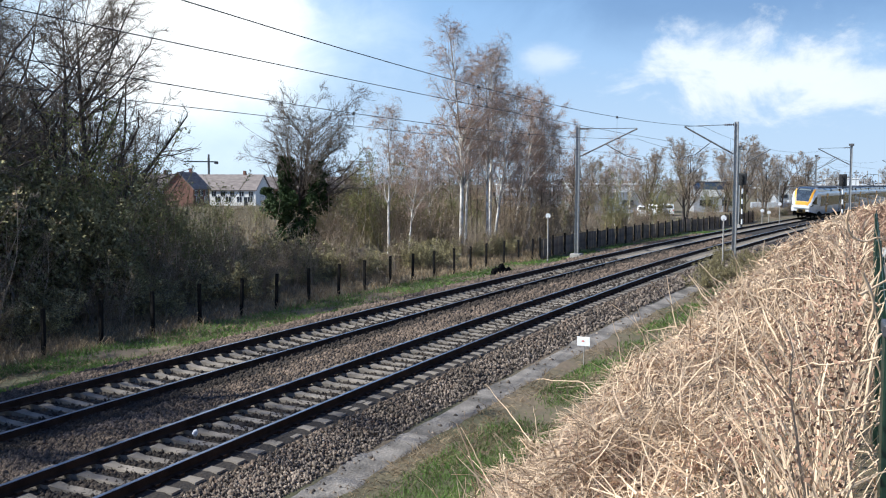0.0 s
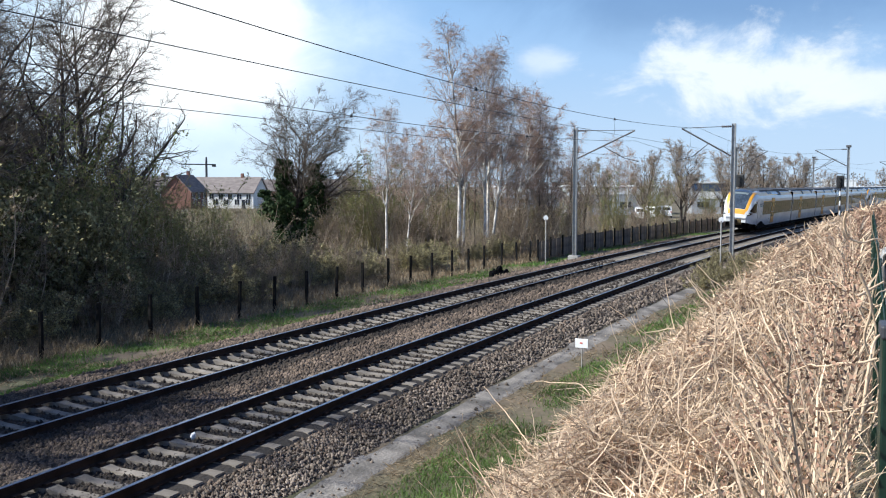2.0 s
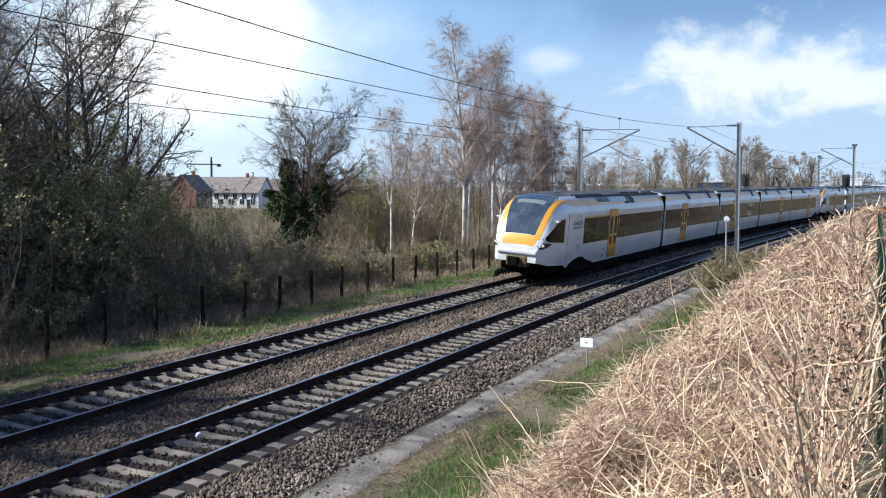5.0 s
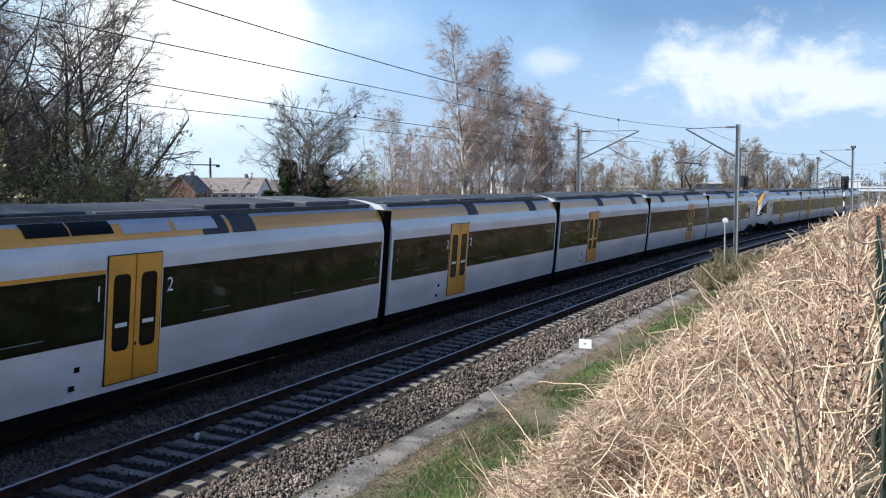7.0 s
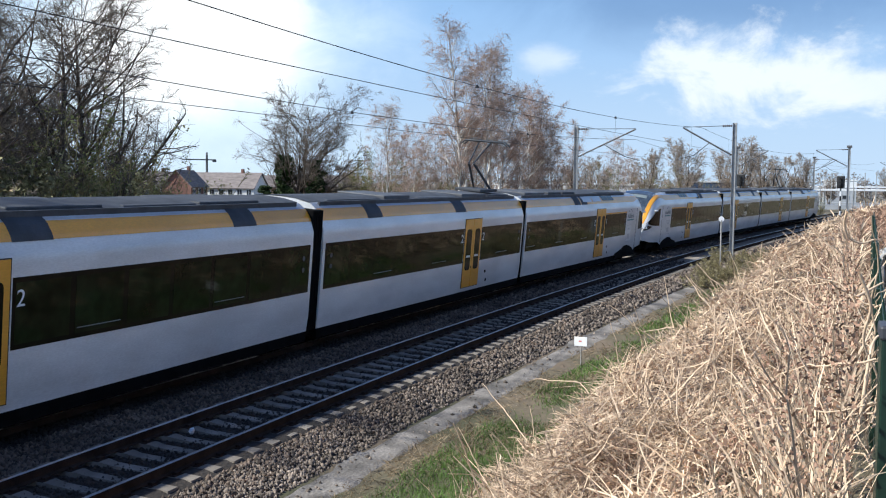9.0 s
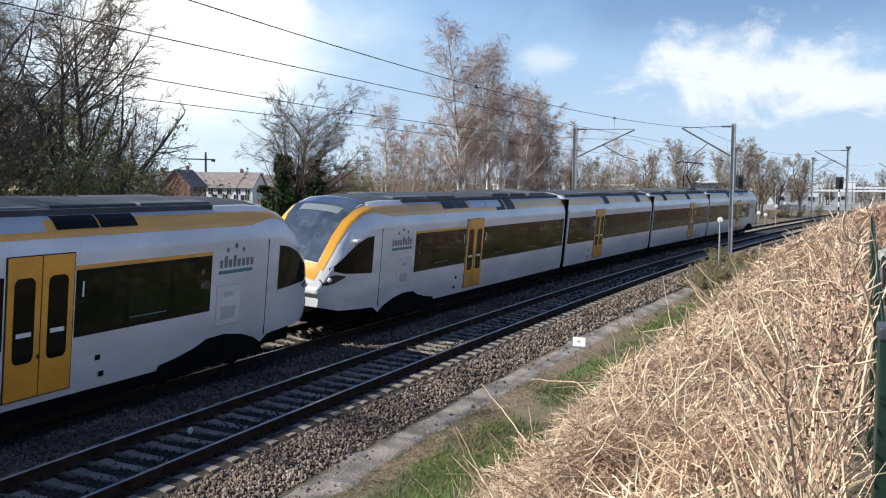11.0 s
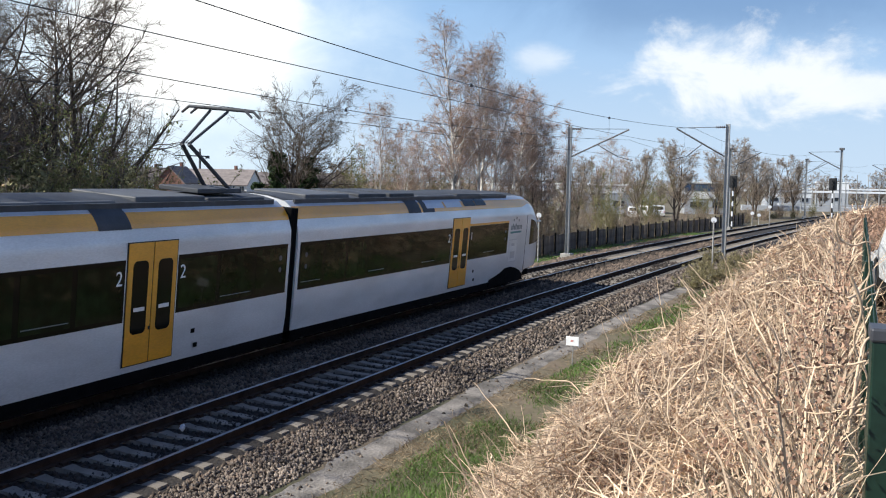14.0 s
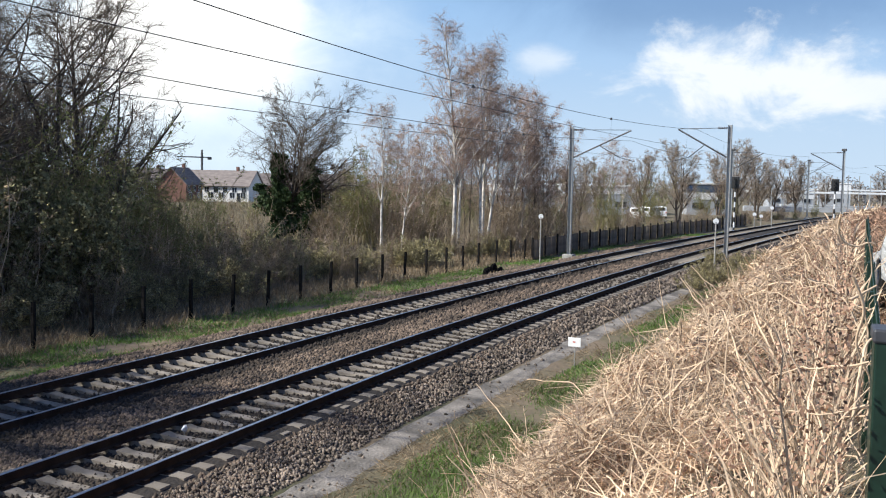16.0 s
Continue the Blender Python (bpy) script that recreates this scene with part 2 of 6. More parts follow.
def strip(name, xs, offs, mat, dz=0.0):
    """A sheet that follows the line between two offsets."""
    V = []
    for s in xs:
        for o in offs:
            x, y, a = on_line(s, o)
            V.append((x, y, ground_z(x, o) + dz))
    k = len(offs)
    Q = [(i * k + j, (i + 1) * k + j, (i + 1) * k + j + 1, i * k + j + 1) for i in range(len(xs) - 1) for j in range(k - 1)]
    return fast_mesh(name, V, Q, mat, True)


def build_ground():
    xs = sorted(set(list(np.arange(-240, -8, 12.0)) + list(np.arange(-8, 60, 0.7)) + list(np.arange(60, 150, 2.0)) + list(np.arange(150, 410, 13.0)) + [450, 520, 620, 760, 950, 1200, 1600, -300, -420, -600, -850]))
    offs = [-1400, -800, -400, -250, -120, -60, -30] + list(np.arange(-20, -7.1, 0.35)) + [-7.0, -6.6, -6.2, -5.9, -5.55, -5.2, -4.4, -3, -1.5, 0, 1.25, 1.6, 1.9, 2.3, 2.9] + list(np.arange(3.4, 14, 0.7)) + [18, 24, 32, 45, 70, 120, 220, 420, 900, 1500]
    g = new("ground", strip("ground", xs, offs, M_SOIL))
    tagged(g, "earth with patchy green and withered grass", "ground", kind="structure")
    k = new("bank_soil", strip("bank_soil", [s for s in xs if -14 < s < 120], list(np.arange(-20, -7.1, 0.35)[18:32]), M_BANK, .012))
    tagged(k, "leaf litter on the near bank, darkened to shade the gaps in the grass", "bank", kind="structure")
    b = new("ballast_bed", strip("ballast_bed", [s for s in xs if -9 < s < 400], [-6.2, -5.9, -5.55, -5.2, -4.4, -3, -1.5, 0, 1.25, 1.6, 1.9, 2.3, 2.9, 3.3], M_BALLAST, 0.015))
    tagged(b, "brown crushed-stone ballast bed under two tracks, darkened as shade between the stones", "ballast", kind="structure")
    V, Q, ss = [], [], np.arange(-9, 150, .35)
    for k in ss:                   # trodden edges that wander
        w = noise.noise(Vector((k * .45, 2.0, 7.7))) * .16 + noise.noise(Vector((k * 1.7, 5.0, 7.7))) * .07
        v = noise.noise(Vector((k * .5, 9.0, 3.3))) * .14 + noise.noise(Vector((k * 1.9, 1.0, 3.3))) * .07
        for q, o in enumerate(np.linspace(-7.10 + w, -6.16 + v, 6)):
            x, y, a = on_line(k, o)
            V.append((x, y, ground_z(x, o) + (-.03 if q in (0, 5) else .022)))
    Q = [(i * 6 + j, i * 6 + 6 + j, i * 6 + 7 + j, i * 6 + 1 + j) for i in range(len(ss) - 1) for j in range(5)]
    tagged(new("path", fast_mesh("path", V, Q, M_PATH, True)), "narrow trodden grey service path beside the ballast", "path", kind="structure")


RAIL_PROFILE = [(-.075, -.172), (.075, -.172), (.075, -.160), (.012, -.140), (.012, -.045), (.036, -.034), (.036, -.006), (.028, 0), (-.028, 0), (-.036, -.006),
                (-.036, -.034), (-.012, -.045), (-.012, -.140), (-.075, -.160)]


def rail_mesh(off, lift):
    ss = np.concatenate([np.arange(-30, 0, 5), np.arange(0, 150, 1.0), np.arange(150, 330, 6)])
    V, F = [], []
    n = len(RAIL_PROFILE)
    for s in ss:
        for u, w in RAIL_PROFILE:
            x, y, a = on_line(s, off + u)
            V.append((x, y, lift + w))
    idx = []
    for i in range(len(ss) - 1):
        for j in range(n):
            F.append((i * n + j, i * n + (j + 1) % n, (i + 1) * n + (j + 1) % n, (i + 1) * n + j))
            idx.append(1 if j in (6, 7, 8) else 0)
    me = mesh_of("rail", V, F, [M_RUST, M_RAILHEAD])
    me.polygons.foreach_set("material_index", np.array(idx, np.int32))
    return me


def sleeper_mesh():
    bm = bmesh.new()
    secs = [(-1.3, .10, -.35), (-1.25, .125, -.178), (-0.5, .125, -.172), (-.35, .105, -.192), (.35, .105, -.192), (.5, .125, -.172), (1.25, .125, -.178), (1.3, .10, -.35)]
    rings = []
    for y, hw, top in secs:
        rings.append([bm.verts.new(c) for c in ((-hw - .03, y, -.40), (hw + .03, y, -.40), (hw, y, top), (-hw, y, top))])
    for a, b in zip(rings, rings[1:]):
        for j in range(4):
            bm.faces.new((a[j], a[(j + 1) % 4], b[(j + 1) % 4], b[j]))
    bm.faces.new(rings[0][::-1])
    bm.faces.new(rings[-1])
    bmesh.ops.recalc_face_normals(bm, faces=bm.faces)
    n = len(bm.faces)
    for sy in (-.7525, .7525):       # rusty base plate and clips under each rail
        add_box(bm, -.125, .125, sy - .19, sy + .19, -.180, -.164)
        for d in (-.13, .13):
            add_box(bm, -.06, .06, sy + d - .04, sy + d + .04, -.165, -.125)
    me = bpy.data.meshes.new("sleeper")
    bm.faces.ensure_lookup_table()
    for f in bm.faces[n:]:
        f.material_index = 1
    bm.to_mesh(me)
    bm.free()
    me.materials.append(M_CONCRETE)
    me.materials.append(M_RUST)
    return me


def build_track(which, off):
    c = CANT[which]
    t = thing("track", pose(0, 0, 0), "railway track with worn steel rails on pale concrete sleepers", "railway track", "railway tracks", kind="structure")
    part("rail", rail_mesh(off + .7525, c / 2), None, t, "rusty rail with a polished running surface")
    part("rail", rail_mesh(off - .7525, -c / 2), None, t, "rusty rail with a polished running surface")
    me = sleeper_mesh()
    roll = math.degrees(math.atan2(c, 1.505))
    rnd = random.Random(4)
    for i in range(225):
        s = 5.0 + 0.6 * i + (0.22 if which == "near" else 0.05) + rnd.uniform(-.02, .02)
        x, y, a = on_line(s, off)
        part("sleeper", me, None, t, m=pose(x, y, rnd.uniform(-.012, .004), roll, 0, math.degrees(a) + rnd.uniform(-.5, .5)))


build_ground()
build_track("far", 0.0)
build_track("near", -GAP)


# ---- the train ----
def paint(name, color, rough=0.35, dirt=0.12):
    return material(name, color, rough, var=dirt, scale=0.9, fine=25, bump=0.02, dist=0.002, stretch=(0.5, 1, 1.6), coat=0.5)


M_WHITE = paint("white_paint", (0.70, 0.715, 0.725))
M_SILVER = paint("silver_paint", (0.47, 0.49, 0.53))
M_YELLOW = paint("yellow_paint", (0.80, 0.37, 0.035))
M_YELLOWDARK = material("dirty_yellow", (0.11, 0.075, 0.025), 0.7, var=0.4, scale=4, fine=30, bump=0.1)
# underside black, lowered until the colour itself holds the shade beneath the train
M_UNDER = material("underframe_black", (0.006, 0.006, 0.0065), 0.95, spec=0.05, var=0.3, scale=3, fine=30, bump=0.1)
M_ROOFKIT = material("roof_grey", (0.045, 0.05, 0.06), 0.7, var=0.3, scale=2, fine=30, bump=0.1)
M_ROOFLID = material("roof_lid", (0.085, 0.09, 0.10), 0.6, var=0.15, scale=2, fine=30, bump=0.05)
M_RUBBER = material("rubber_black", (0.012, 0.012, 0.013), 0.7, var=0.2, scale=6, fine=60, bump=0.1)
M_GLASS = material("dark_glass", (0.008, 0.009, 0.007), 0.10, var=0.2, scale=0.6, fine=3, bump=0.0, spec=0.5, ior=1.2)
M_PANE = material("window_pane", (0.010, 0.017, 0.007), 0.05, var=0.5, scale=0.9, fine=4, bump=0.0, spec=0.5, ior=1.2)
# blue-grey base colour adds to the sky's reflection in the glass
M_SCREEN = material("windscreen_glass", (0.05, 0.065, 0.08), 0.04, var=0.4, scale=1.2, fine=5, bump=0.0, spec=0.8, ior=1.7, coat=1.0)
M_MARK = material("grey_lettering", (0.16, 0.19, 0.20), 0.5, var=0.1, scale=3, fine=20, bump=0.0)
M_TEAL = material("teal_marking", (0.06, 0.20, 0.21), 0.5, var=0.1, scale=3, fine=20, bump=0.0)
M_WHITEMARK = material("white_lettering", (0.85, 0.86, 0.86), 0.5, var=0.03, scale=3, fine=20, bump=0.0)
M_LAMPGLASS = material("lamp_glass", (0.02, 0.02, 0.022), 0.1, var=0.1, scale=3, fine=20, bump=0.0)

END_L, MID_L = 21.25, 16.64
PU = [0, .10, .25, .32, .40, .52, .60, .80, .90, 1.0]
PY = [0, .45, .95, 1.17, 1.30, 1.425, 1.44, 1.44, 1.44, 1.40]
PZ = [3.98, 3.965, 3.88, 3.72, 3.54, 3.20, 2.85, 1.60, 1.0, .56]
ND = [0.0, 0.10, 0.27, 0.6, 1.05, 1.6, 2.2, 3.1, 5.0]           # distance from the nose
NW = [.92, 1.06, 1.18, 1.29, 1.36, 1.41, 1.43, 1.44, 1.44]     # half width there
NZ = [1.66, 1.98, 2.36, 2.94, 3.44, 3.76, 3.92, 3.98, 3.98]    # roof height there


def shell_point(d, u, nose, out=0.0):
    """A point of the body's skin d metres from its front; u from -1 (near side's foot) over 0 (roof) to 1."""
    y, z = np.interp(abs(u), PU, PY), np.interp(abs(u), PU, PZ)
    if nose:
        w, zr = np.interp(d, ND, NW), np.interp(d, ND, NZ)
        low = float(np.interp(d, [0, .6, 2.4, 2.75], [.95, .84, .76, .56]))
        y = y * w / 1.44
        z = low + (z - .56) * (zr - low) / (3.98 - .56)
    e = 0.01
    y2, z2 = np.interp(min(1, abs(u) + e), PU, PY), np.interp(min(1, abs(u) + e), PU, PZ)
    y1, z1 = np.interp(max(0, abs(u) - e), PU, PY), np.interp(max(0, abs(u) - e), PU, PZ)
    n = Vector((0, -(z2 - z1), y2 - y1)).normalized()
    sg = 1 if u > 0 else -1
    return Vector((d - (out * 0.5 if nose and d < 3 else 0), sg * (y + n.y * out), z + n.z * out))


def u_at(z, d=9.0, nose=False):
    us = np.linspace(0, 1, 101)
    zs = np.array([shell_point(d, u, nose).z for u in us])
    return float(np.interp(-z, -zs, us))


def skin(name, ds, lo, hi, nose, material, parent, out, n=6, label="", close=False, smooth=True):
    """A patch of the skin between the u of lo(d) and hi(d), laid out metres proud."""
    V, F = [], []
    for d in ds:
        a, b = (lo(d) if callable(lo) else lo), (hi(d) if callable(hi) else hi)
        for j in range(n + 1):
            V.append(shell_point(d, a + (b - a) * j / n, nose, out))
    k = n + 1
    for i in range(len(ds) - 1):
        for j in range(n):
            F.append((i * k + j, i * k + j + 1, (i + 1) * k + j + 1, (i + 1) * k + j))
    if close:
        F.append(tuple(range(k)))
        F.append(tuple(range((len(ds) - 1) * k, len(ds) * k))[::-1])
    me = mesh_of(name, V, F, material, smooth)
    bm = bmesh.new()
    bm.from_mesh(me)
    bmesh.ops.recalc_face_normals(bm, faces=bm.faces)
    bm.to_mesh(me)
    bm.free()
    return part(name, me, None, parent, label)


def numeral(ch, x, z, side, parent):
    cu = bpy.data.curves.new("class_numeral", "FONT")
    cu.body, cu.size, cu.extrude, cu.align_x = ch, 0.42, 0.002, "CENTER"
    tmp = new("class_numeral", cu)
    me = bpy.data.meshes.new_from_object(tmp)
    bpy.data.objects.remove(tmp)
    me.materials.clear()
    me.materials.append(M_WHITEMARK)
    part("class_numeral", me, None, parent, "white class numeral", pose(x, side * 1.458, z, 90, 0, 0 if side < 0 else 180))


def side_box(name, x0, x1, z0, z1, side, material, parent, d0=1.436, d1=1.446, label="", bevel=0.0):
    return part(name, box(x0, x1, min(side * d0, side * d1), max(side * d0, side * d1), z0, z1, bevel), material, parent, label)


def glazing(car, x0, x1, side, panes, stripe=False, mark=0):
    band = side_box("window_band", x0, x1, 1.62, 2.86, side, M_GLASS, car, 1.437, 1.447, "dark tinted window band")
    w = (x1 - x0) / panes
    for i in range(panes):
        a, b = x0 + i * w + .07, x0 + (i + 1) * w - .07
        if b - a < 0.3:
            continue
        side_box("pane", a, b, 1.71, 2.77, side, M_PANE, band, 1.443, 1.4505)
        if i % 3 == 1:
            side_box("vent_frame", a + .05, b - .05, 1.80, 1.82, side, M_MARK, band, 1.449, 1.4525)
    for k, zz in enumerate((2.52, 2.22)):
        if mark:
            xm = x0 + .32 if mark < 0 else x1 - .32
            part("pictogram", tube((xm, side * 1.4465, zz), (xm, side * 1.4545, zz), .065, n=14), M_ROOFLID, band, "small grey round pictogram")
    if stripe:
        side_box("stripe", x0 - .02, x1 + .02, 2.865, 2.94, side, M_YELLOW, car, 1.437, 1.4475, "yellow stripe")


def rounded_plate(x0, x1, z0, z1, ya, yb, r):
    """An upright plate with round corners between the depths ya and yb."""
    bm = bmesh.new()
    pts = []
    for cx, cz, a0 in ((x1 - r, z1 - r, 0), (x0 + r, z1 - r, 90), (x0 + r, z0 + r, 180), (x1 - r, z0 + r, 270)):
        for k in range(6):
            a = radians(a0 + 18 * k)
            pts.append((cx + r * math.cos(a), cz + r * math.sin(a)))
    A = [bm.verts.new((x, ya, z)) for x, z in pts]
    B = [bm.verts.new((x, yb, z)) for x, z in pts]
    bm.faces.new(A)
    bm.faces.new(B[::-1])
    n = len(pts)
    for i in range(n):
        bm.faces.new((A[i], B[i], B[(i + 1) % n], A[(i + 1) % n]))
    bmesh.ops.recalc_face_normals(bm, faces=bm.faces)
    return bm


def doorway(car, xc, side):
    frame_ob = side_box("doorway", xc - .80, xc + .80, .70, 3.20, side, M_RUBBER, car, 1.437, 1.448, "black door seal")
    for k in (-1, 1):
        x0, x1 = (xc - .77, xc - .015) if k < 0 else (xc + .015, xc + .77)
        leaf = side_box("door", x0, x1, .72, 3.18, side, M_YELLOW, car, 1.440, 1.462, "orange-yellow sliding door leaf", .006)
        xm = (x0 + x1) / 2
        part("door_window", rounded_plate(xm - .235, xm + .235, 1.34, 2.82, side * 1.455, side * 1.468, .12), M_GLASS, leaf, "dark rounded door window")
        side_box("sticker", xm - .17, xm + .17, 1.80, 1.88, side, M_WHITEMARK, leaf, 1.466, 1.4705)
    side_box("door_button", xc + .02, xc + .07, 1.39, 1.46, side, M_RUBBER, car, 1.462, 1.470)


def wheelset(bm, x):
    for y in (-.75, .75):
        add_tube(bm, (x, y - .06, .43), (x, y + .06, .43), .43, n=20)
    add_tube(bm, (x, -.8, .43), (x, .8, .43), .08, n=8)


def bogie(car, x):
    bm = bmesh.new()
    for d in (-1.35, 1.35):
        wheelset(bm, x + d)
    for y in (-1.05, 1.05):
        add_box(bm, x - 1.9, x + 1.9, y - .09, y + .09, .42, .62, .03)
        add_box(bm, x - .5, x + .5, y - .14, y + .14, .30, .75, .05)
    part("bogie", bm, M_UNDER, car, "black bogie with four wheels")


def roof_kit(car, L, cab, rnd):
    """Decks, boxes and grilles on the roof."""
    x = -L / 2 + (4.3 if cab else .7)
    while x < L / 2 - 1.5:
        w = rnd.choice((1.8, 2.4, 3.2))
        w = min(w, L / 2 - .5 - x)
        h = rnd.choice((3.95, 3.98, 4.03))
        part("roof_unit", box(x, x + w, -.84, .84, 3.86, h, .03), rnd.choice((M_ROOFKIT, M_ROOFKIT, M_ROOFLID)), car, "grey roof equipment box")
        x += w + rnd.choice((.12, .25, .6))
    for side in (-1, 1):
        part("roof_rail", box(-L / 2 + (4.5 if cab else .6), L / 2 - .6, side * 1.02 - .03, side * 1.02 + .03, 3.80, 3.93), M_ROOFKIT, car, "dark edge rail of the roof")
        for xa in ((1.6, 2.7) if cab else (-L * .12, L * .27)):
            a, b = u_at(3.84), u_at(3.44)
            skin("roof_grille", [xa, xa + .95], side * a, side * b, False, M_ROOFKIT, car, .016, 8, "dark ventilation grille", smooth=False).location.x = 0


def body(car, L, cab):
    """White shell; the front is the cab's nose or a plain end. Local x runs to the rear."""
    h = L / 2
    ds = list(np.concatenate([np.linspace(0, .5, 9), np.linspace(.6, 4.4, 24), [5, 6, 9, L - .28]])) if cab else [0.28, 5.0, L - .28]
    us = sorted(set([round(-1 + i / 20, 3) for i in range(41)] + [s * u for s in (-1, 1) for u in PU]))
    V, F = [], []
    k = len(us)
    for d in ds:
        for u in us:
            V.append(shell_point(d, u, cab))
    for i in range(len(ds) - 1):
        for j in range(k - 1):
            F.append((i * k + j, i * k + j + 1, (i + 1) * k + j + 1, (i + 1) * k + j))
    F.append(tuple(range(k)))
    F.append(tuple(range((len(ds) - 1) * k, len(ds) * k))[::-1])
    me = mesh_of("body", V, F, M_WHITE)
    bm = bmesh.new()
    bm.from_mesh(me)
    bmesh.ops.recalc_face_normals(bm, faces=bm.faces)
    bm.to_mesh(me)
    bm.free()
    me.shade_smooth()
    me.set_sharp_from_angle(angle=radians(28))
    part("body", me, None, car, "white painted car body", pose(-h, 0, 0))


def decorate(car, L, cab, door_d):
    """Stripes, glazing and doors; measured from the front end."""
    h = L / 2
    rear = L - .30
    front = .30
    shift = pose(-h, 0, 0)

    def patch(*a, **k):
        ob = skin(*a, **k)
        ob.matrix_basis = shift
        return ob

    for side in (-1, 1):
        uy0, uy1 = u_at(3.75), u_at(3.45)
        if cab:
            ds = list(np.linspace(.14, 3.3, 28)) + [5.2, 7, rear]
            f0 = lambda d: side * (np.interp(d, [.14, .75, 1.35, 1.95, 2.5, 3.3], [.243, .250, .262, .268, .30, uy0]))
            f1 = lambda d: side * (np.interp(d, [.14, .75, 1.35, 1.95, 2.5, 3.3], [.345, .345, .35, .36, .38, uy1]))
            patch("stripe", ds, f0, f1, True, M_YELLOW, car, .010, 10, "yellow stripe along the roof edge")
            patch("roof_shoulder", list(np.linspace(2.3, 3.3, 8)) + [6, rear], lambda d: side * .235, lambda d: side * np.interp(d, [2.3, 3.3], [.33, uy0 - .003]), True, M_SILVER, car, .008, 10, "silver-grey roof shoulder")
        else:
            patch("stripe", [front, rear], side * uy0, side * uy1, False, M_YELLOW, car, .010, 10, "yellow stripe along the roof edge")
            patch("roof_shoulder", [front, rear], side * .235, side * (uy0 - .003), False, M_SILVER, car, .008, 10, "silver-grey roof shoulder")
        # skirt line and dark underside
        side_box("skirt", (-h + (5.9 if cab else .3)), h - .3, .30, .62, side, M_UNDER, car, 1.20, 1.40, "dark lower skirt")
        xd = -h + door_d
        if cab:
            glazing(car, -h + 4.95, xd - .84, side, 3, True, -1)
            numeral("1", xd - 1.02, 2.36, side, car)
            glazing(car, xd + .84, h - .42, side, 8, False, 1)
            numeral("2", xd + 1.06, 2.36, side, car)
        else:
            na, nb = max(1, round((door_d - 1.3) / 1.35)), max(1, round((L - door_d - 1.3) / 1.35))
            glazing(car, -h + .42, xd - .84, side, na, False, -1)
            glazing(car, xd + .84, h - .42, side, nb, False, 1)
            numeral("2", xd - 1.0, 2.36, side, car)
            numeral("2", xd + 1.02, 2.36, side, car)
        doorway(car, xd, side)
        for i, (dx, zz) in enumerate(((-1.5, 1.15), (-1.62, .82))):
            side_box("socket", xd + dx - .07, xd + dx + .07, zz - .05, zz + .05, side, M_UNDER, car, 1.437, 1.445)
    patch("roof_deck", ([4.7] if cab else [front]) + [L / 2, rear], -.232, .232, False, M_ROOFKIT, car, .022, 12, "dark grey roof deck")
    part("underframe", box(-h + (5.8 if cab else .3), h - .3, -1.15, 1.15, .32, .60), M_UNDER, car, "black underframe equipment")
    # gangway bellows at the rear, and at the front of middle cars
    for i in range(2 if not cab else 1):
        x = h - .28 if i == 0 else -h
        for j in range(3):
            part("bellows_fold", box(x + j * .095, x + j * .095 + .075, -1.39, 1.39, .55, 3.74, .02), M_UNDER, car, "black gangway bellows fold")
    if cab:
        for side in (-1, 1):
            uy0 = u_at(3.80)
            patch("roof_window", [7.3, 8.35], side * uy0, side * u_at(3.58), False, M_GLASS, car, .018, 8, "dark roof-edge panel")
            patch("roof_window", [8.40, 9.5], side * uy0, side * u_at(3.58), False, M_GLASS, car, .018, 8, "dark roof-edge panel")
            patch("roof_panel", [9.75, 11.2], side * uy0, side * u_at(3.56), False, M_SILVER, car, .018, 8, "silver roof-edge panel")
            patch("roof_panel", [11.35, 12.8], side * uy0, side * u_at(3.56), False, M_SILVER, car, .018, 8, "silver roof-edge panel")
            # solid black panel over the body, drawn as the shade of the bogie opening
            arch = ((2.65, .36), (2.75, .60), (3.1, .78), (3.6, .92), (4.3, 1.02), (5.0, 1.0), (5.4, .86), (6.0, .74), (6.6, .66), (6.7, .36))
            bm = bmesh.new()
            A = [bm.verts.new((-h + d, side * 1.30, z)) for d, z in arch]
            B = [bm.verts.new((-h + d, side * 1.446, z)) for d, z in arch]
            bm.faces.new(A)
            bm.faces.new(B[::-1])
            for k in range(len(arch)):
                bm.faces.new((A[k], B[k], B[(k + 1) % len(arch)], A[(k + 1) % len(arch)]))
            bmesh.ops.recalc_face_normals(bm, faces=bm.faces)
            part("bogie_shade_panel", bm, M_UNDER, car, "black panel standing in for the shaded bogie recess")
        nose_parts(car, h, patch)
        bogie(car, -h + 4.3)
        bogie(car, h - .1)
    else:
        bogie(car, h - .1)
    roof_kit(car, L, cab, random.Random(int(L * 10) + int(door_d * 10)))


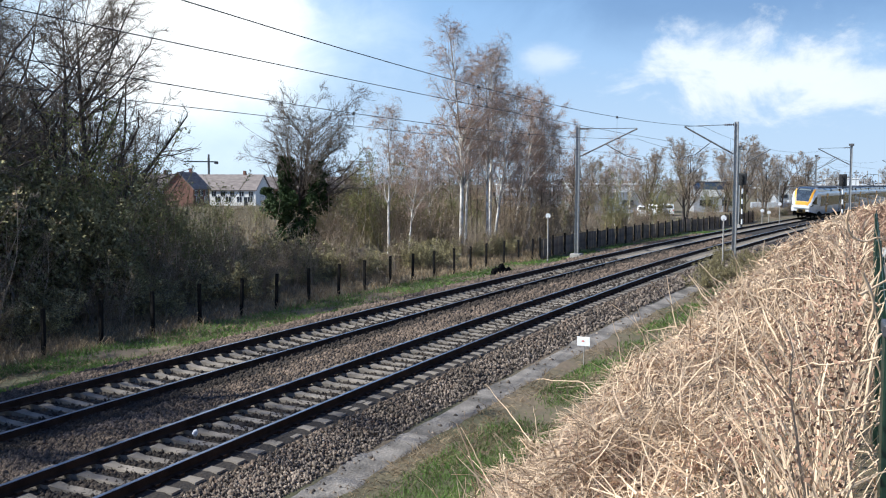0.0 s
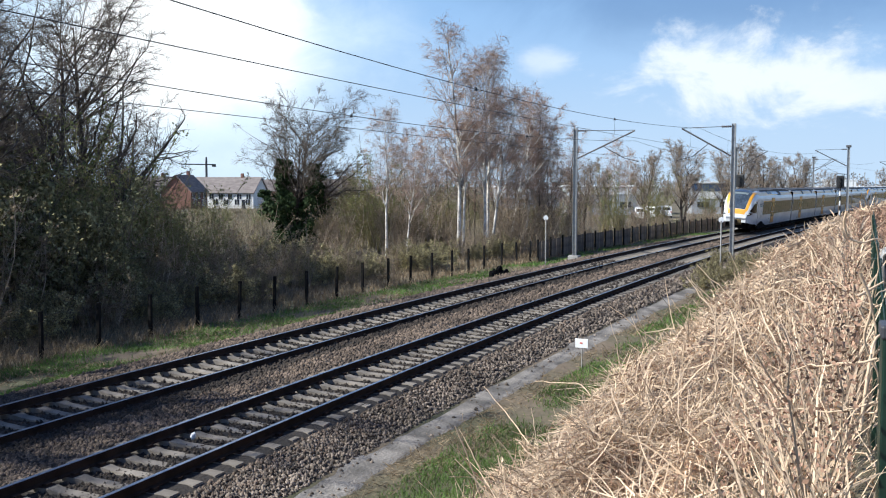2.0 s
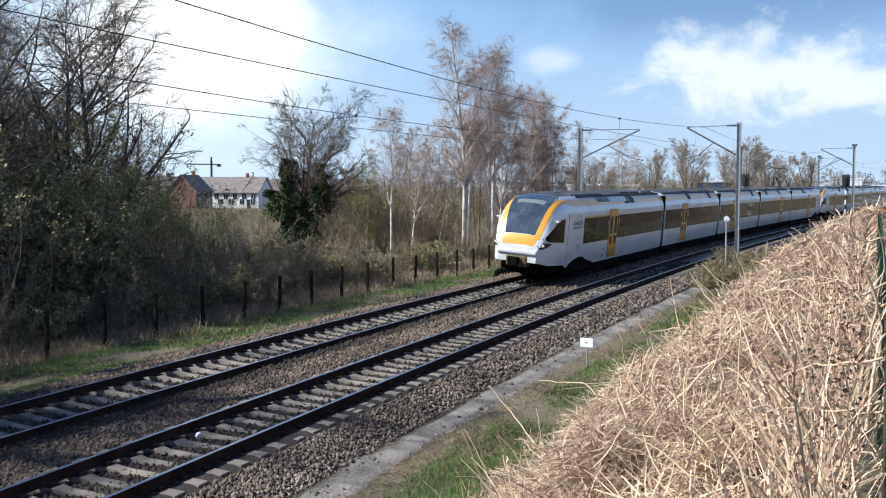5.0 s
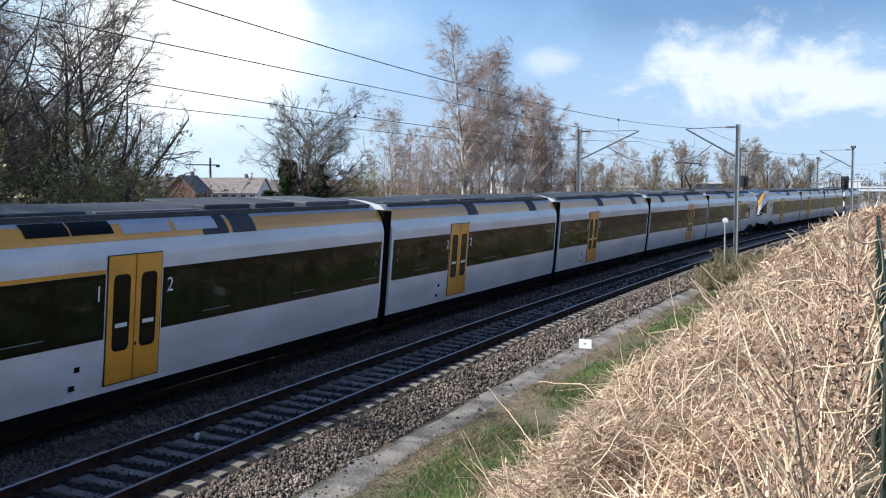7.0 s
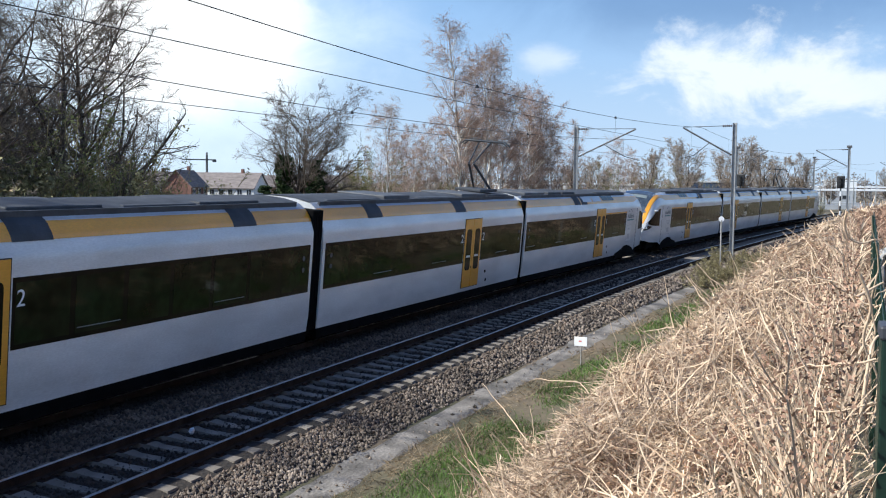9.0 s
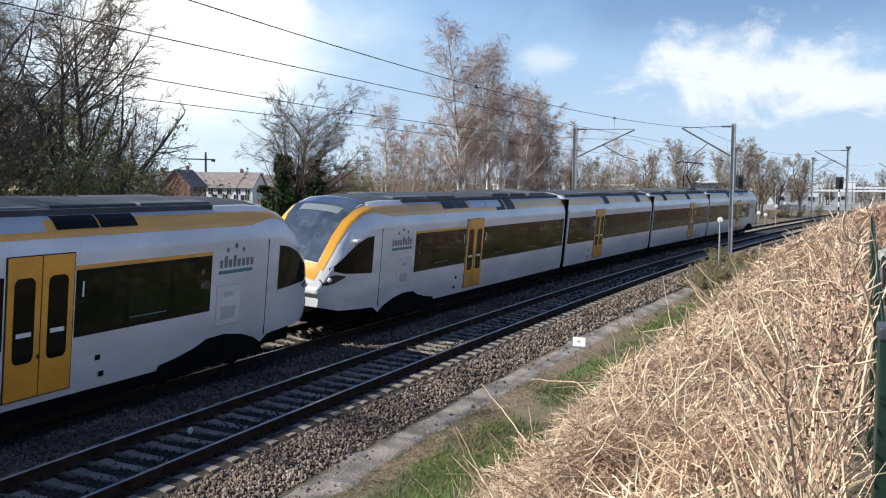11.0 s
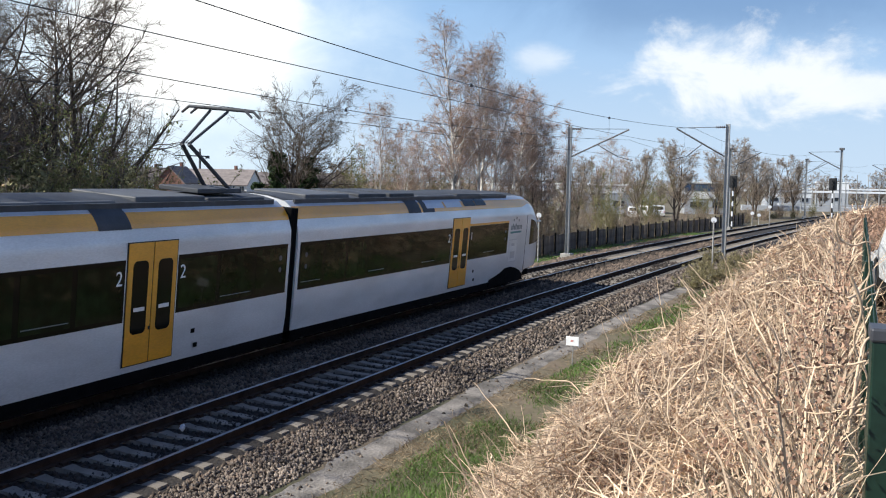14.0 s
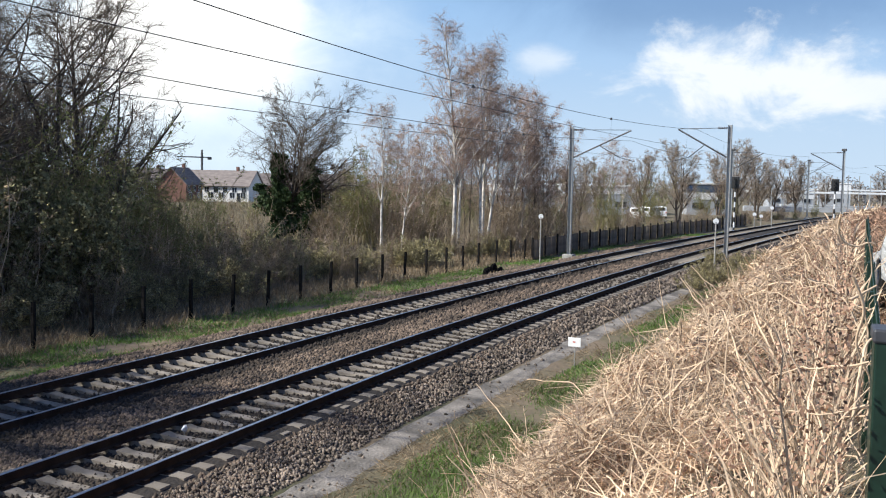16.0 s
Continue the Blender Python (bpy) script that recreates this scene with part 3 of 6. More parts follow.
def nose_parts(car, h, patch):
    ds = list(np.linspace(.20, 2.35, 24))
    us = lambda d: np.interp(d, [.20, .9, 1.6, 2.15, 2.35], [.235, .25, .262, .262, .235])
    patch("windscreen", ds, lambda d: -us(d), us, True, M_SCREEN, car, .010, 14, "large dark sloping windscreen")
    patch("destination_display", list(np.linspace(1.22, 1.5, 5)), -.17, .17, True, M_MARK, car, .016, 6, "unlit grey destination display")
    patch("nose_panel", list(np.linspace(.02, .19, 7)), -.30, .30, True, M_YELLOW, car, .007, 14, "bright yellow nose panel")
    patch("roof_front", list(np.linspace(2.38, 4.6, 10)), -.235, .235, True, M_ROOFKIT, car, .008, 8, "dark front roof cap")
    for side in (-1, 1):
        # cab side window: a swept quadrilateral
        dd = list(np.linspace(.22, 2.12, 16))
        top = lambda d: side * u_at(np.interp(d, [.22, .7, 1.2, 1.7, 2.12], [2.04, 2.40, 2.72, 2.88, 2.92]), d, True)
        bot = lambda d: side * u_at(np.interp(d, [.22, .7, 2.12], [1.99, 1.89, 1.82]), d, True)
        patch("cab_window", dd, top, bot, True, M_GLASS, car, .010, 5, "dark swept cab side window")
        dl = list(np.linspace(.05, .78, 8))
        t2 = lambda d: side * u_at(np.interp(d, [.05, .3, .78], [1.72, 1.88, 1.82]), d, True)
        b2 = lambda d: side * u_at(np.interp(d, [.05, .3, .78], [1.56, 1.62, 1.80]), d, True)
        lamp = patch("headlight", dl, t2, b2, True, M_LAMPGLASS, car, .012, 3, "black almond-shaped headlight")
        bm = bmesh.new()
        bmesh.ops.create_uvsphere(bm, u_segments=10, v_segments=6, radius=.07)
        p = shell_point(.2, side * u_at(1.73, .2, True), True, .0)
        part("lens", bm, M_WHITEMARK, lamp, "round white lens", pose(*p))
        # cab door outline, service flap, lettering as plain bars
        xs = -h + 2.62
        side_box("seam", xs, xs + .015, .76, 3.10, side, M_UNDER, car, 1.425, 1.4425)
        side_box("flap_frame", -h + 3.72, -h + 4.72, 1.22, 2.15, side, M_SILVER, car, 1.43, 1.4425, "outlined service flap", .003)
        side_box("flap", -h + 3.745, -h + 4.695, 1.245, 2.125, side, M_WHITE, car, 1.43, 1.4445, "white service flap", .003)
        side_box("flap_vent", -h + 3.95, -h + 4.50, 1.37, 1.65, side, M_SILVER, car, 1.44, 1.4475)
        side_box("flap_plate", -h + 4.05, -h + 4.42, 1.88, 1.98, side, M_SILVER, car, 1.44, 1.4475)
        for i in range(8):      # brand wordmark, plain shapes
            side_box("wordmark_bar", -h + 3.30 + i * .175, -h + 3.42 + i * .175, 2.54, 2.72 + (.08 if i in (4, 6) else 0), side, M_MARK, car, 1.437, 1.444)
        side_box("wordmark_line", -h + 3.32, -h + 4.68, 2.40, 2.48, side, M_TEAL, car, 1.437, 1.444)
        for i, (sx, sz) in enumerate(((3.72, 2.92), (4.02, 3.02), (4.35, 2.94))):
            part("star", tube((-h + sx, side * 1.437, sz), (-h + sx, side * 1.445, sz), .06, n=5), M_MARK, car, "", None)
        part("mirror", box(-h + .95, -h + 1.2, min(side * 1.36, side * 1.52), max(side * 1.36, side * 1.52), 2.78, 2.86, .02), M_WHITE, car, "white wing mirror")
    # coupler, bumper beam, wipers
    part("bumper", box(-h - .10, -h + .25, -.95, .95, 1.30, 1.50, .06), M_WHITE, car, "white bumper beam")
    part("apron", box(-h + .45, -h + 1.3, -.80, .80, .38, 1.30, .08), M_UNDER, car, "dark recessed front apron")
    # black block fills the gap under the nose as shade
    part("nose_underside", box(-h + .8, -h + 2.75, -1.08, 1.08, .36, .86, .08), M_UNDER, car, "black block standing in for the shaded space under the nose")
    bm = box(-h - .42, -h + .3, -.16, .16, .88, 1.14, .03)
    add_box(bm, -h - .55, -h - .40, -.24, .24, .80, 1.20, .04)
    part("coupler", bm, M_UNDER, car, "black automatic coupler head")
    part("coupler_guard", box(-h - .05, -h + .5, -.52, .52, .72, 1.26, .10), M_YELLOWDARK, car, "dirty yellow coupler guard")
    a, b = shell_point(.55, -.1, True, .02), shell_point(1.35, -.22, True, .02)
    part("wiper", tube(a + Vector((-h, 0, 0)), b + Vector((-h, 0, 0)), .012, n=5), M_RUBBER, car, "black windscreen wiper")


def pantograph(car, x):
    top = 6.05
    base = part("pantograph", box(x - .3, x + 1.5, -.55, .55, 4.05, 4.16, .02), M_ROOFKIT, car, "raised dark steel pantograph")
    for s in (-1, 1):
        part("lower_arm", tube((x, s * .35, 4.15), (x + 1.35, s * .1, 5.15), .05), M_ROOFKIT, base)
        part("upper_arm", tube((x + 1.35, s * .1, 5.15), (x + .1, s * .25, top - .06), .035), M_ROOFKIT, base)
    for dx in (-.15, .2):
        bow = fast_mesh("contact_strip", *tubes([([(x + dx, -1.0, top - .16), (x + dx, -.8, top), (x + dx, .8, top), (x + dx, 1.0, top - .16)], [.03, .04, .04, .03])], 8), M_ROOFKIT)
        part("contact_strip", bow, None, base)


def end_car(label):
    car = thing("train_car", pose(0, 0, 0), label, "train car", "cars of the train")
    body(car, END_L, True)
    decorate(car, END_L, True, 9.97)
    return car


def mid_car(door_d):
    car = thing("train_car", pose(0, 0, 0), "white and yellow intermediate train car with dark windows", "train car", "cars of the train")
    body(car, MID_L, False)
    decorate(car, MID_L, False, door_d)
    return car


CARS = []


def build_train():
    """Two coupled units, of five and of four cars; s is the distance of a car's middle behind the first gangway."""
    e = end_car("white and yellow train cab car with a sloping windscreen")
    m, last = mid_car(5.45), mid_car(5.72)
    s = -END_L / 2
    first_e, first_m, first_last = True, True, True
    for n in (3, 2):
        c = e if first_e else copy_thing(e, pose(0, 0, 0))
        first_e = False
        CARS.append((c, s, END_L, False))
        s += END_L / 2 + MID_L / 2
        for i in range(n):
            if i == n - 1:
                c = last if first_last else copy_thing(last, pose(0, 0, 0))
                if first_last:
                    pantograph(c, -MID_L / 2 + 1.6)
                first_last = False
            elif first_m:
                c, first_m = m, False
            else:
                c = copy_thing(m, pose(0, 0, 0))
            CARS.append((c, s, MID_L, i == n - 1))
            s += MID_L if i < n - 1 else MID_L / 2 + END_L / 2
        CARS.append((copy_thing(e, pose(0, 0, 0)), s - .15, END_L, True))
        s += END_L + .80


def train_at(t):
    """Length along the line of the first gangway."""
    return 152.37 - 17.1193 * t - 0.13135 * t * t + 0.003347 * t ** 3 - 0.05 * max(0.0, t - 13.5) ** 2


build_train()


# ---- overhead line, posts, signals ----
M_INSUL = material("insulator_brown", (0.06, 0.04, 0.035), 0.35, var=0.2, scale=5, fine=30, bump=0.0)
M_SIGNWHITE = material("sign_white", (0.82, 0.83, 0.84), 0.5, var=0.06, scale=4, fine=30, bump=0.02)
M_POSTGREY = material("post_grey", (0.34, 0.33, 0.31), 0.8, var=0.2, scale=4, fine=40, bump=0.1)
M_RED = material("sign_red", (0.60, 0.20, 0.18), 0.5, var=0.1, scale=4, fine=30, bump=0.0)
M_SIGNALBLACK = material("signal_black", (0.015, 0.015, 0.016), 0.5, var=0.2, scale=4, fine=30, bump=0.0)
M_RUSTPOST = material("rusty_steel", (0.13, 0.075, 0.05), 0.85, var=0.35, scale=3, fine=40, bump=0.1)


def h_beam(L, w=.24, f=.016):
    bm = bmesh.new()
    add_box(bm, -w / 2, w / 2, -w / 2, -w / 2 + f, 0, L)
    add_box(bm, -w / 2, w / 2, w / 2 - f, w / 2, 0, L)
    add_box(bm, -f / 2, f / 2, -w / 2 + f, w / 2 - f, 0, L)
    return bm


def insulator(p, q):
    bm = bmesh.new()
    p, q = Vector(p), Vector(q)
    add_tube(bm, p, q, .03, n=6)
    for i in range(5):
        c = p.lerp(q, (i + .5) / 5)
        d = (q - p).normalized() * .02
        add_tube(bm, c - d, c + d, .075, n=8)
    return bm


def catenary_mast(x, y, heading, z0, top, arm, side):
    """side: +1 when the arm reaches to the far side (+y in the mast's space)."""
    m = thing("catenary_mast", pose(x, y, z0, 0, 0, math.degrees(heading)), "galvanised steel catenary mast with a slanting cantilever", "catenary mast", "catenary masts")
    H = top - z0
    part("pole", h_beam(H), M_STEEL, m, "grey H-section steel pole")
    part("foundation", box(-.36, .36, -.36, .36, -.5, .12, .05), M_RUSTPOST if side > 0 else M_POSTGREY, m, "weathered concrete foundation block")
    s = side
    a, b = Vector((0, s * .15, H - 2.0)), Vector((0, s * arm, H - .25))
    d = (b - a).normalized()
    part("cantilever", tube(a + d * .55, b, .05, n=8), M_STEEL_DARK, m, "slanting dark cantilever tube")
    part("insulator", insulator(a, a + d * .55), M_INSUL, m, "ribbed insulator")
    t0, t1 = Vector((0, s * .15, H - .18)), Vector((0, s * arm, H - .22))
    part("top_tie", tube(t0 + Vector((0, s * .6, 0)), t1, .02, n=6), M_STEEL_DARK, m, "thin upper tie rod")
    part("insulator", insulator(t0, t0 + Vector((0, s * .6, -.005))), M_INSUL, m, "ribbed insulator")
    r0 = a.lerp(b, .45)
    r1 = Vector((0, s * (arm - .7), H - 2.0))
    part("registration_arm", tube(r0, r1, .025, n=6), M_STEEL_DARK, m)
    part("steady_arm", tube(r1, (0, s * (arm + .3), H - 2.25), .018, n=6), M_STEEL_DARK, m)
    return m


def lattice_mast(x, y, heading, z0, top, arm, side):
    m = catenary_mast(x, y, heading, z0, top, arm, side)
    part("switch_box", box(-.2, .2, -.25, .25, top - z0, top - z0 + .25, .03), M_STEEL_DARK, m, "dark box on the mast head")
    return m


def on_track_place(x, off):
    return x, line_y(x) + off, math.atan2(line_y(x + 1) - line_y(x - 1), 2)


def build_line():
    x, y, a = 65.2, 14.95, math.atan2(line_y(66) - line_y(64), 2)
    catenary_mast(x, y, a, -.45, 8.12, 4.0, -1)
    catenary_mast(64.3, 4.78, a, -.45, 8.18, 3.2, 1)
    for px_, off_, s_, tp in ((118.0, 4.6, -1, 8.4), (116.0, -7.4, 1, 8.4), (170.0, 4.6, -1, 8.6), (178.0, -7.6, 1, 8.4)):
        xx, yy, aa = on_track_place(px_, off_)
        lattice_mast(xx, yy, aa, -.45, tp, 3.4, s_)
    # wires: contact and messenger of both tracks, with droppers
    spans = [(-66, -2.6), (-2.6, 64.6), (64.6, 117), (117, 174)]
    for off, zc, zm, sag in ((-GAP, 6.67, 7.93, .71), (0.0, 6.14, 7.2, .68)):
        w = thing("overhead_line", pose(0, 0, 0), "thin dark overhead contact line above the track", "overhead line", "overhead lines")
        con, mes = [], []
        for i, (a0, a1) in enumerate(spans):
            for j in range(25):
                u = j / 24
                xx = a0 + (a1 - a0) * u
                st = .2 * math.cos(math.pi * (i + u))
                con.append((xx, line_y(xx) + off + st, zc))
                mes.append((xx, line_y(xx) + off + st, zm - 4 * sag * u * (1 - u)))
        part("contact_wire", fast_mesh("contact_wire", *tubes([(con, [.009] * len(con))], 5), M_WIRE), None, w)
        part("messenger_wire", fast_mesh("messenger_wire", *tubes([(mes, [.011] * len(mes))], 5), M_WIRE), None, w)
        for k in range(6, 96, 6):
            part("dropper", tube(con[k], mes[k], .004, n=4), M_WIRE, w)
            if k in (30, 36, 42):
                bm = bmesh.new()
                bmesh.ops.create_cone(bm, cap_ends=True, segments=6, radius1=.06, radius2=.03, depth=.10)
                part("clamp", bm, M_WIRE, w, "dark wire clamp", pose(*mes[k]))


def marker_post(x, y, z0, top, label, head=.16):
    m = thing("marker_post", pose(x, y, z0), label, "marker post", "marker posts")
    part("post", tube((0, 0, -.3), (0, 0, top - z0 - head), .045, n=8), M_POSTGREY, m)
    d = Vector((-1, -.12, 0)).normalized() * .02
    bm = tube(Vector((0, 0, top - z0 - head * .6)) - d, Vector((0, 0, top - z0 - head * .6)) + d, head, n=18)
    part("disc", bm, M_SIGNWHITE, m, "white round reflector disc")


def light_signal(x, y, z0, top):
    s = thing("light_signal", pose(x, y, z0, 0, 0, -14), "black railway light signal on a black and white post", "railway signal", "railway signals")
    H = top - z0
    n = 8
    for i in range(n):
        part("post_section", tube((0, 0, H * .72 * i / n), (0, 0, H * .72 * (i + 1) / n), .09, n=10), M_SIGNALBLACK if i % 2 == 0 else M_SIGNWHITE, s)
    part("post_top", tube((0, 0, H * .72), (0, 0, H - 1.2), .08, n=10), M_SIGNALBLACK, s)
    part("backboard", box(-.10, .10, -.42, .42, H - 1.35, H, .08), M_SIGNALBLACK, s, "black signal head")
    for dz in (.35, .75, 1.1):
        hood = part("hood", tube((-.10, 0, H - dz), (-.34, 0, H - dz + .02), .12, n=12), M_SIGNALBLACK, s)
        part("lens", tube((-.35, 0, H - dz + .02), (-.352, 0, H - dz + .02), .09, n=12), M_LAMPGLASS, hood)
    for k in range(10):
        part("rung", tube((.1, -.18, .5 + k * .33), (.1, .18, .5 + k * .33), .012, n=5), M_STEEL_DARK, s)


def build_sign():
    x, y = 27.4, 6.05
    z = ground_z(x, off_of(x, y))
    s = thing("line_sign", pose(x, y, z, 0, 0, -97), "small white line sign on a thin grey stake", "sign", "")
    part("stake", tube((0, .03, -.3), (0, .03, .62), .018, n=8), M_POSTGREY, s)
    part("plate", box(-.19, .19, -.012, .012, .58, .84, .01), M_SIGNWHITE, s, "white rounded rectangular plate")
    part("red_mark", box(-.05, .03, -.017, -.0125, .70, .74), M_RED, s, "faint red marking, unreadable")


build_line()
marker_post(58.6, 4.95, -.75, 2.5, "grey marker post with a white disc beside the ballast")
marker_post(62.2, 16.15, -.8, 2.35, "grey marker post with a white disc beside the fence")
for b_, d_, tp in ((87.2, 112, 1.55), (87.55, 118, 1.2), (88.1, 116, 2.2)):
    xx, yy = d_ * math.sin(radians(b_)), d_ * math.cos(radians(b_))
    marker_post(xx, yy, -.75, tp, "grey marker post with a white disc beyond the track", .2)
xx, yy, aa = on_track_place(112, 2.9)
light_signal(xx, yy, -.6, 5.5)
xx, yy, aa = on_track_place(118, -6.4)
light_signal(xx, yy, -.6, 5.4)
build_sign()


# ---- plants ----
M_BIRCH = material("birch_bark", (0.80, 0.76, 0.70), 0.8, var=0.3, scale=2.5, fine=9, bump=0.2, color2=(0.22, 0.18, 0.155), stretch=(1, 1, 0.5))
M_BARK = material("bark", (0.085, 0.066, 0.052), 0.9, var=0.35, scale=3, fine=20, bump=0.6, dist=0.03, stretch=(1, 1, .3))
M_TWIG = material("twig_brown", (0.37, 0.295, 0.23), 0.85, var=0.25, scale=0.7, fine=10, bump=0.0, island=.25, trans=.2)
M_TWIG_BIRCH = material("birch_twig", (0.42, 0.30, 0.24), 0.85, var=0.25, scale=0.5, fine=10, bump=0.0, island=.3, trans=.25)
M_TWIG_DARK = material("twig_dark", (0.15, 0.122, 0.10), 0.9, var=0.3, scale=0.7, fine=10, bump=0.0, island=.25)
M_TWIG_OLIVE = material("twig_olive", (0.24, 0.20, 0.10), 0.9, var=0.3, scale=0.7, fine=10, bump=0.0, island=.25)
M_IVY = material("ivy_leaf", (0.045, 0.070, 0.028), 0.75, spec=0.15, var=0.3, scale=1.2, fine=12, bump=0.0, island=.4)
M_EVERGREEN = material("evergreen_leaf", (0.22, 0.205, 0.11), 0.85, spec=0.1, var=0.35, scale=0.8, fine=12, bump=0.0, island=.5)
M_BUD = material("spring_leaf", (0.19, 0.20, 0.075), 0.7, var=0.3, scale=1.0, fine=12, bump=0.0, island=.35, trans=.35)
M_LITTER = material("withered_leaf", (0.25, 0.185, 0.115), 0.8, var=0.3, scale=1.0, fine=12, bump=0.0, island=.45, trans=.2)
M_BRAMBLE = material("bramble_leaf", (0.30, 0.26, 0.135), 0.7, var=0.35, scale=0.8, fine=12, bump=0.0, island=.5, trans=.15)
M_STRAW = material("dry_straw", (0.61, 0.455, 0.315), 0.75, var=0.25, scale=0.9, fine=20, bump=0.0, island=.5, trans=.12)
M_STRAW_BROWN = material("dry_bracken", (0.33, 0.20, 0.135), 0.85, var=0.25, scale=0.9, fine=20, bump=0.0, island=.5, trans=.08)
M_GRASS = material("green_grass", (0.10, 0.175, 0.035), 0.7, var=0.35, scale=0.5, fine=14, bump=0.0, island=.35, trans=.2)
M_PALEGRASS = material("pale_grass", (0.30, 0.25, 0.165), 0.8, var=0.3, scale=0.5, fine=14, bump=0.0, island=.35, trans=.3)


def batch_tubes(P, R, sides):
    """P: n x k x 3 points, R: n x k radii."""
    P, R = np.asarray(P, float), np.asarray(R, float)
    n, k, _ = P.shape
    d = np.gradient(P, axis=1)
    d /= np.linalg.norm(d, axis=2, keepdims=True) + 1e-9
    ref = np.where(np.abs(d[..., 2:3]) > .9, np.array([1.0, 0, 0]), np.array([0, 0, 1.0]))
    u = np.cross(d, ref)
    u /= np.linalg.norm(u, axis=2, keepdims=True) + 1e-9
    w = np.cross(d, u)
    a = np.arange(sides) * 2 * math.pi / sides
    ring = P[:, :, None] + R[:, :, None, None] * (np.cos(a)[:, None] * u[:, :, None] + np.sin(a)[:, None] * w[:, :, None])
    i = np.arange(k - 1)[:, None] * sides
    j = np.arange(sides)[None]
    j2 = (j + 1) % sides
    q = np.stack([i + j, i + j2, i + sides + j2, i + sides + j], -1).reshape(1, -1, 4)
    Q = q + (np.arange(n) * k * sides)[:, None, None]
    return ring.reshape(-1, 3), Q.reshape(-1, 4)


def shoots(rng, base, direction, length, radius, k, wander, lift, end=.25):
    """Wandering tapered shoots from many bases at once: points n x k x 3, radii n x k."""
    n = len(base)
    d = direction / (np.linalg.norm(direction, axis=1, keepdims=True) + 1e-9)
    pts, p = [base], base
    step = (length / (k - 1))[:, None]
    for i in range(k - 1):
        d = d + rng.normal(0, wander, (n, 3)) + np.array([0, 0, 1.0]) * lift
        d /= np.linalg.norm(d, axis=1, keepdims=True) + 1e-9
        p = p + d * step
        pts.append(p)
    taper = np.linspace(1, end, k)
    return np.stack(pts, 1), radius[:, None] * taper[None]


def offspring(rng, P, R, count, lo, hi, spread, ratio, shrink, cone=.75):
    """Bases and directions of count side shoots for each parent, between the parts lo and hi of its length."""
    n, k, _ = P.shape
    idx = np.repeat(np.arange(n), count)
    f = rng.uniform(lo, hi, len(idx)) * (k - 1)
    i = np.minimum(f.astype(int), k - 2)
    w = (f - i)[:, None]
    base = P[idx, i] * (1 - w) + P[idx, i + 1] * w
    d = P[idx, i + 1] - P[idx, i]
    d /= np.linalg.norm(d, axis=1, keepdims=True) + 1e-9
    r = rng.normal(0, 1, (len(idx), 3))
    r -= (r * d).sum(1, keepdims=True) * d
    r /= np.linalg.norm(r, axis=1, keepdims=True) + 1e-9
    L = np.linalg.norm(np.diff(P, axis=1), axis=2).sum(1)[idx]
    rest = 1 - cone * f / (k - 1)
    return base, d + r * spread, L * ratio * rest * rng.uniform(.6, 1.25, len(idx)), np.maximum(R[idx, i] * shrink, .006)


def join(meshes):
    V, Q, b = [], [], 0
    for v, q in meshes:
        V.append(v)
        Q.append(q + b)
        b += len(v)
    return np.concatenate(V), np.concatenate(Q)


def leaf_cards(rng, pts, size):
    """Small folded leaves with random turns: two triangles bent along the rib, as quads."""
    n = len(pts)
    a = rng.normal(0, 1, (n, 3))
    a /= np.linalg.norm(a, axis=1, keepdims=True)
    b = np.cross(a, rng.normal(0, 1, (n, 3)))
    b /= np.linalg.norm(b, axis=1, keepdims=True)
    s = (size * rng.uniform(.6, 1.3, n))[:, None]
    V = np.stack([pts - a * s, pts + b * s * .55, pts + a * s, pts - b * s * .55 + np.cross(a, b) * s * .3], 1)
    return V.reshape(-1, 3), np.arange(n * 4).reshape(-1, 4)


